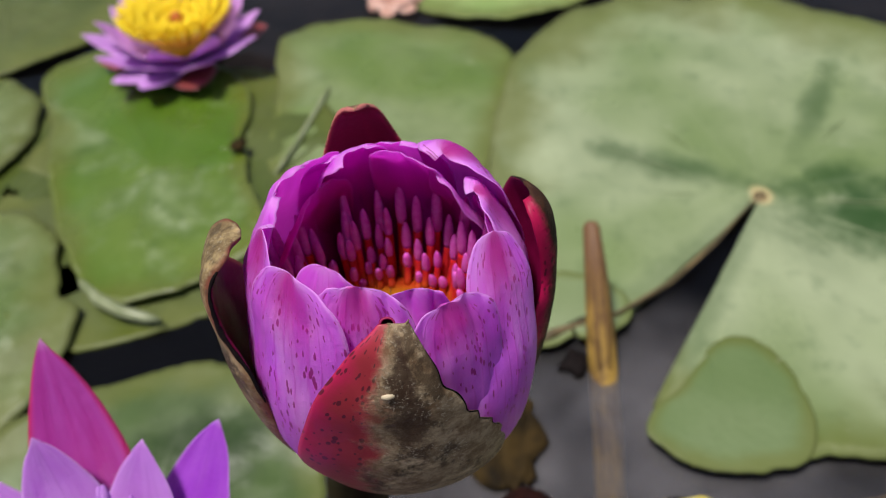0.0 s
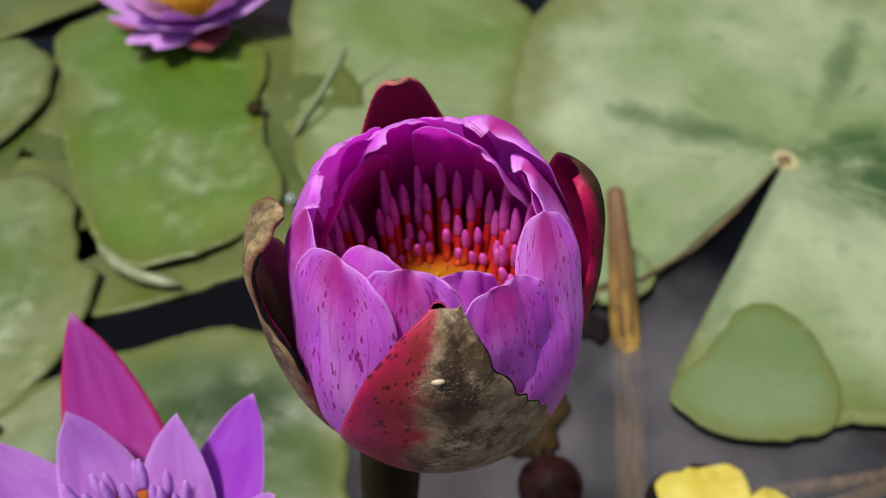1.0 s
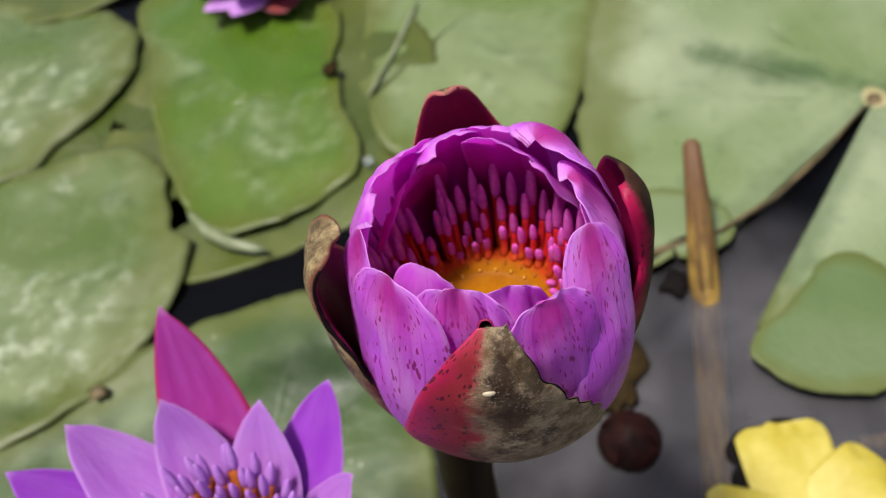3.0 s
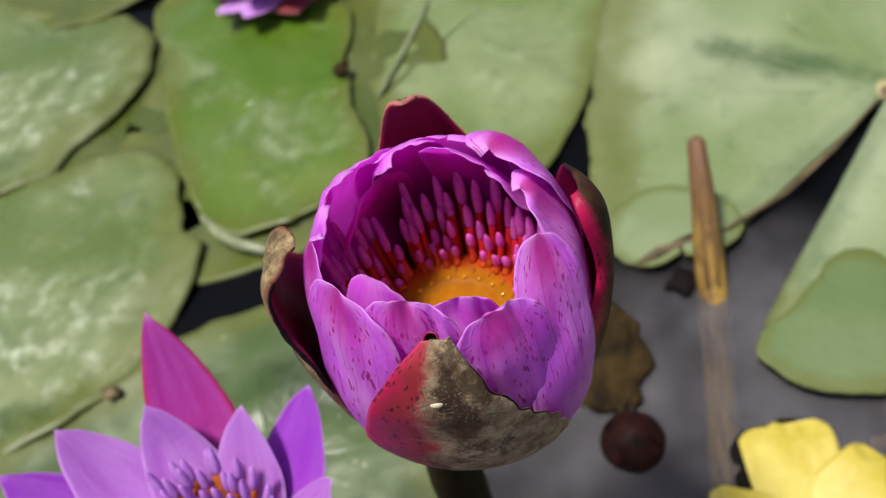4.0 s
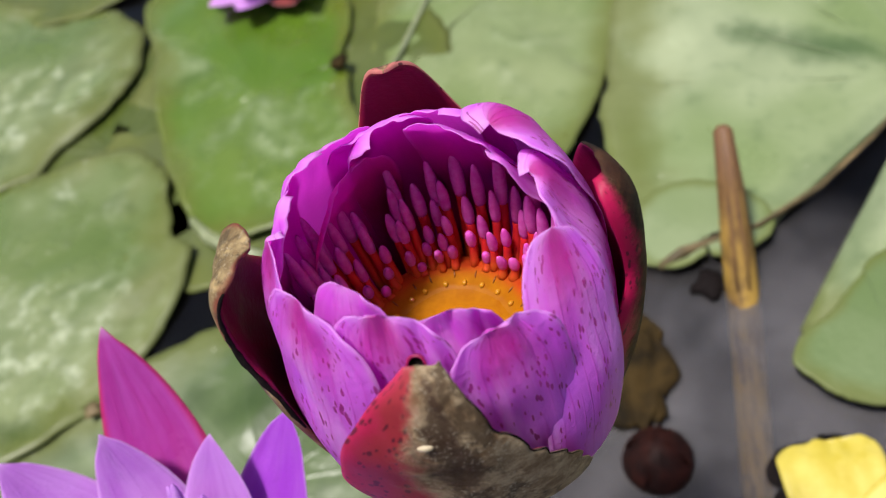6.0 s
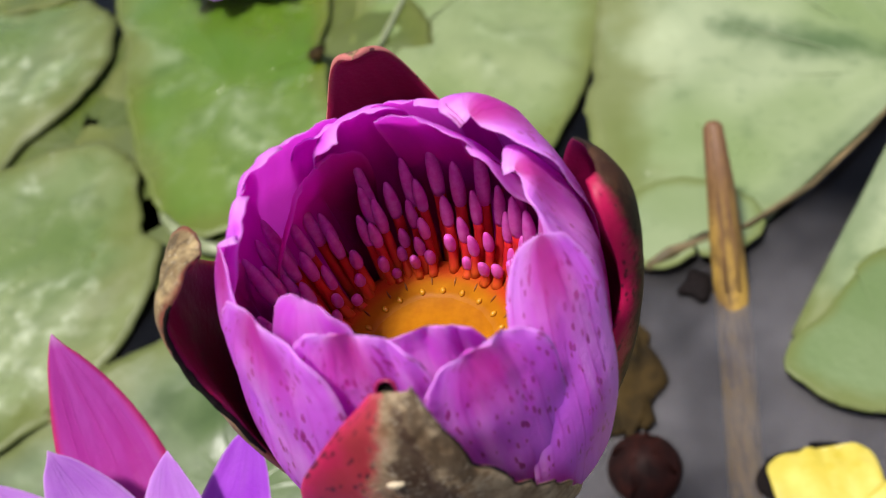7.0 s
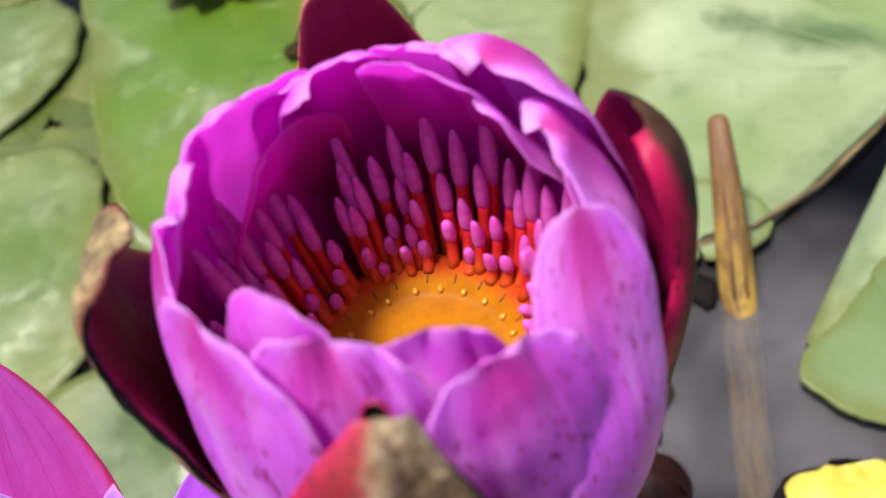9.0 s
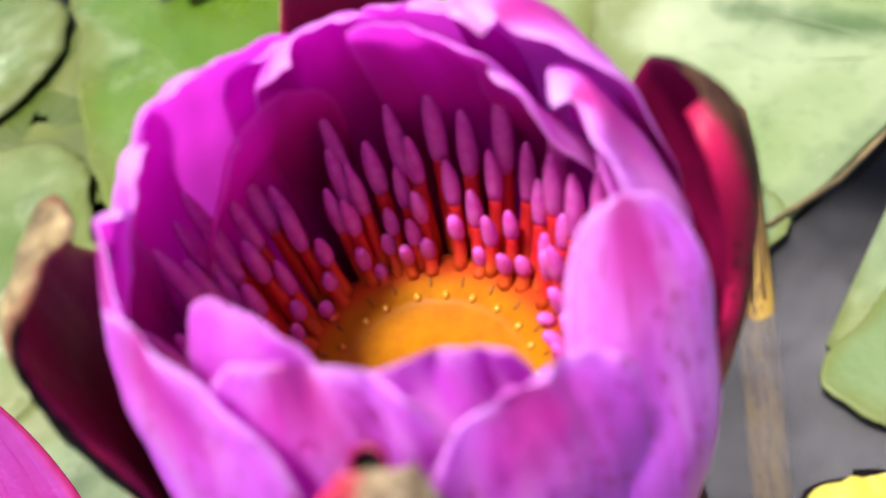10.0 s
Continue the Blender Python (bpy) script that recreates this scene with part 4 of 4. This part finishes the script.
lathe("receptacle", [(0.004, -0.004), (0.009, 0.0), (0.010, 0.006), (0.008, 0.009), (0.002, 0.0085)], 28, [M["yolk"]], lily)
for ring, (count, r0, r1, z1) in enumerate([(28, .0095, .0220, .0285), (26, .009, .0180, .0280), (24, .0085, .0140, .0265), (18, .007, .0105, .0250), (12, .005, .0065, .0230)]):
    for i in range(count):
        stamen(360 * (i + 0.5 * ring) / count + rs.uniform(-5, 5), r0, .008, r1, z1 + rs.uniform(-.003, .003), .30, lily, ("orange", "lilac_tip"), 0.0011)
tube("stem", [(0, 0, -0.003), (0.004, 0.004, -0.06), (0.01, 0.01, -0.13), (0.016, 0.012, -0.19)], [0.004] * 4, M["stem"], lily)

# ---- far pale flower ----
FAR_X, FAR_Y, FAR_Z = -0.155, 0.507, 0.010
far = thing("water_lily", (FAR_X, FAR_Y, FAR_Z), "open pale lavender water lily with a bright yellow centre", "flower")
for i in range(10):
    open_petal(8 + 36 * i + rs.uniform(-5, 5), .056 + rs.uniform(-.004, .004), .022, .0125, "pale", parent=far, seed=i + 50)
for i in range(9):
    open_petal(28 + 40 * i + rs.uniform(-5, 5), .048, .031, .0125, "pale", parent=far, seed=i + 70)
for az in (236, 256):
    open_petal(az, .061, .012, .0120, "pale", parent=far, seed=az)
for i in range(4):
    open_petal(-75 + 90 * i, .054, .004, .016, "dullred", "sepal", parent=far, seed=i + 90, label="dull red sepal under the petals")
lathe("receptacle", [(0.004, -0.004), (0.014, 0.0), (0.019, 0.012), (0.014, 0.017), (0.004, 0.016)], 28, [M["yolk"]], far)
for ring, (count, r0, r1, z1) in enumerate([(34, .017, .036, .032), (30, .015, .029, .033), (26, .012, .022, .031), (18, .008, .015, .028), (10, .004, .008, .025)]):
    for i in range(count):
        stamen(360 * (i + 0.5 * ring) / count + rs.uniform(-5, 5), r0, .014, r1, z1, .4, far, ("yolk", "yolk"), 0.0019)
lathe("stigma", [(.003, .018), (.0045, .022), (.003, .026), (.001, .0265)], 12, [M["orange"]], far, "pinkish orange stigma")
tube("stem", [(0, 0, -0.003), (0.012, 0.01, -FAR_Z * .6), (0.02, 0.014, -FAR_Z - .06)], [0.004] * 3, M["stem"], far)

# ---- yellow flower with a sheet for its shade, stalk, bud and sunken leaf ----
yel = thing("yellow_flower", (0.0805, 0.1255, 0.002), "bright yellow fringed flower floating on the grey water", "flower")
for az, r, w, m in [(92, .040, .0172, 0), (28, .038, .016, 1), (172, .034, .013, 2), (215, .036, .015, 3), (345, .038, .016, 4), (280, .036, .015, 5)]:
    petal(yel, az, [(0, .002, .003), (.4, .4 * r, .0055 + .0008 * (m % 2)), (.8, .8 * r, .0075 + .001 * (m % 2)), (1, r, .0055)], w, [M["yellow"], M["yellow"]], seed=m + 30, point=0.14, peak=0.86, foot=0.75, flat=0.2, ruffle=0.0014, nu=24, nv=30)
lathe("flower_eye", [(.0035, .003), (.004, .006), (.0028, .009), (.001, .0095)], 14, [M["yolk"]], yel)
# black sheet added for the shade along the yellow flower's edge
leaf = thing("shade_sheet", (0.0790, 0.1345, 0.0008), "black sheet added under the yellow flower as its shade", "dead leaf")
sheet("blade", lambda u, v: (.0190 * u * max(0.0, 1 - (2 * v - 1) ** 8) ** 0.5 * (1 + .3 * noise.noise(Vector((u * 2, v * 3, 2)))), .004 + .028 * v + .007 * noise.noise(Vector((u * 3, v * 2, 5))), .001 * noise.noise(Vector((u * 3, v * 3, 8))) + .0006),
      20, 20, .0008, [M["black"], M["black"]], leaf)

stalk = thing("dead_stalk", (0.0664, 0.2362, 0.0), "dead tan flower stalk poking out of the water", "stalk")
AXIS = [(-.006, -.110, -.088), (-.003, -.052, -.042), (-.001, -.020, -.016), (0, 0, 0), (-.0003, .012, .0145), (-.0008, .027, .0325), (-.0013, .0405, .0485), (-.0014, .0418, .0500)]
SHAFT_R = [.0066, .0066, .0066, .0066, .0060, .0049, .0035, .0018]
tube("shaft", AXIS, SHAFT_R, M["stick"], stalk, sides=16, rough=0.12)
for off in (-.38, .30):
    tube("groove", [(x + off * r, y - .68 * r, z + .60 * r) for (x, y, z), r in zip(AXIS[3:7], SHAFT_R[3:7])], [.0006, .0008, .0007, .0004], M["stick_dark"], stalk, sides=6, rough=0.5, seed=off)

for at, ends, rad in [((0.10, 0.150, -.012), ((-.012, -.004, 0), (.03, .004, .001), (.08, .018, 0)), .0035), ((0.12, 0.135, -.014), ((-.02, -.002, 0), (.03, .010, .001), (.09, .026, 0)), .0028),
                      ((0.135, 0.165, -.016), ((-.02, 0, 0), (.02, .002, .001), (.07, .010, 0)), .0030)]:
    weed = thing("sunken_stalk", at, "brown dead stalk lying under the pond water", "stalk", "sunken stalks")
    tube("shaft", ends, [rad, rad, rad * .6], M["stick"], weed, rough=0.3, seed=at[0] * 50)

bud = thing("lily_bud", (0.0238, 0.1665, 0.0010), "dark maroon lily bud half sunk in the water", "bud")
lathe("bud_body", [(0.002, -0.013), (0.007, -0.010), (0.0108, -0.003), (0.0102, 0.005), (0.0066, 0.010), (0.002, 0.0120)], 24, [M["bud"]], bud, warp=0.08)
for i in range(4):
    petal(bud, 20 + 90 * i, [(0, .0035, -.0115), (.35, .0117, -.003), (.7, .0105, .0058), (1, .0022, .0126)], .0096, [M["bud"], M["bud"]], "sepal", seed=i + 140, thick=0.0007, point=0.7, peak=0.5, ruffle=0.0005)
rot = thing("rotten_leaf", (0.0175, 0.205, 0.0032), "brown rotting leaf sunk in the water beside a bud", "dead leaf")
sheet("blade", lambda u, v: (.018 * u * math.sqrt(max(0.0, 1 - (2 * v - 1) ** 2 * .9)) * (1 + .5 * noise.noise(Vector((u * 1.5, v * 5, 4)))), -.026 + .05 * v + .006 * noise.noise(Vector((u * 3, v, 6))), .0012 * math.sin(2.5 * u + 3 * v) + .0018 * noise.noise(Vector((u * 3, v * 4, 3)))),
      24, 24, .001, [M["rotleaf"], M["rotleaf"]], rot)
far_petal = thing("wilted_flower", (-0.02, 0.555, 0.0), "wilted pinkish flower head lying in the water", "flower")
for i in range(7):
    petal(far_petal, 51 * i, [(0, .002, .0), (.5, .010, .008), (1, .02, .004)], .008, [M["wilt"], M["wilt"]], seed=i + 120, ruffle=0.003, flat=0.3)



def leaf_scrap(at, size, mat, label, seed):
    ob = thing("leaf_scrap", at, label, "dead leaf", "leaf scraps")
    lathe("scrap_body", [(.0015 * size, -.002), (.0052 * size, -.0008), (.0046 * size, .0014 * size), (.0022 * size, .0026 * size), (.0004, .0027 * size)], 16, [mat], ob, warp=0.7, seed=seed)
    return ob


leaf_scrap((-0.111, 0.404, 0.0095), 1.0, M["rotleaf"], "small dark brown scrap of rotten leaf on a lily pad", 3)
leaf_scrap((-0.208, 0.2105, 0.0045), 0.75, M["rolled"], "tan crumb of dry leaf at a pad's edge", 9)
leaf_scrap((0.054, 0.2385, 0.0015), 1.1, M["black"], "black scrap of leaf floating beside the dead stalk", 14)
leaf_scrap((-0.357, 0.436, 0.0060), 0.9, M["rotleaf"], "small brown scrap of rotten leaf on a pale pad", 21)

drop = thing("water_drop", (-0.0865, 0.3305, 0.0075), "single bright water drop lying on a green leaf", "drop")
lathe("drop_body", [(.0026, -.0012), (.0029, 0), (.0027, .0009), (.0019, .0017), (.0006, .0021)], 18, [M["dew"]], drop)
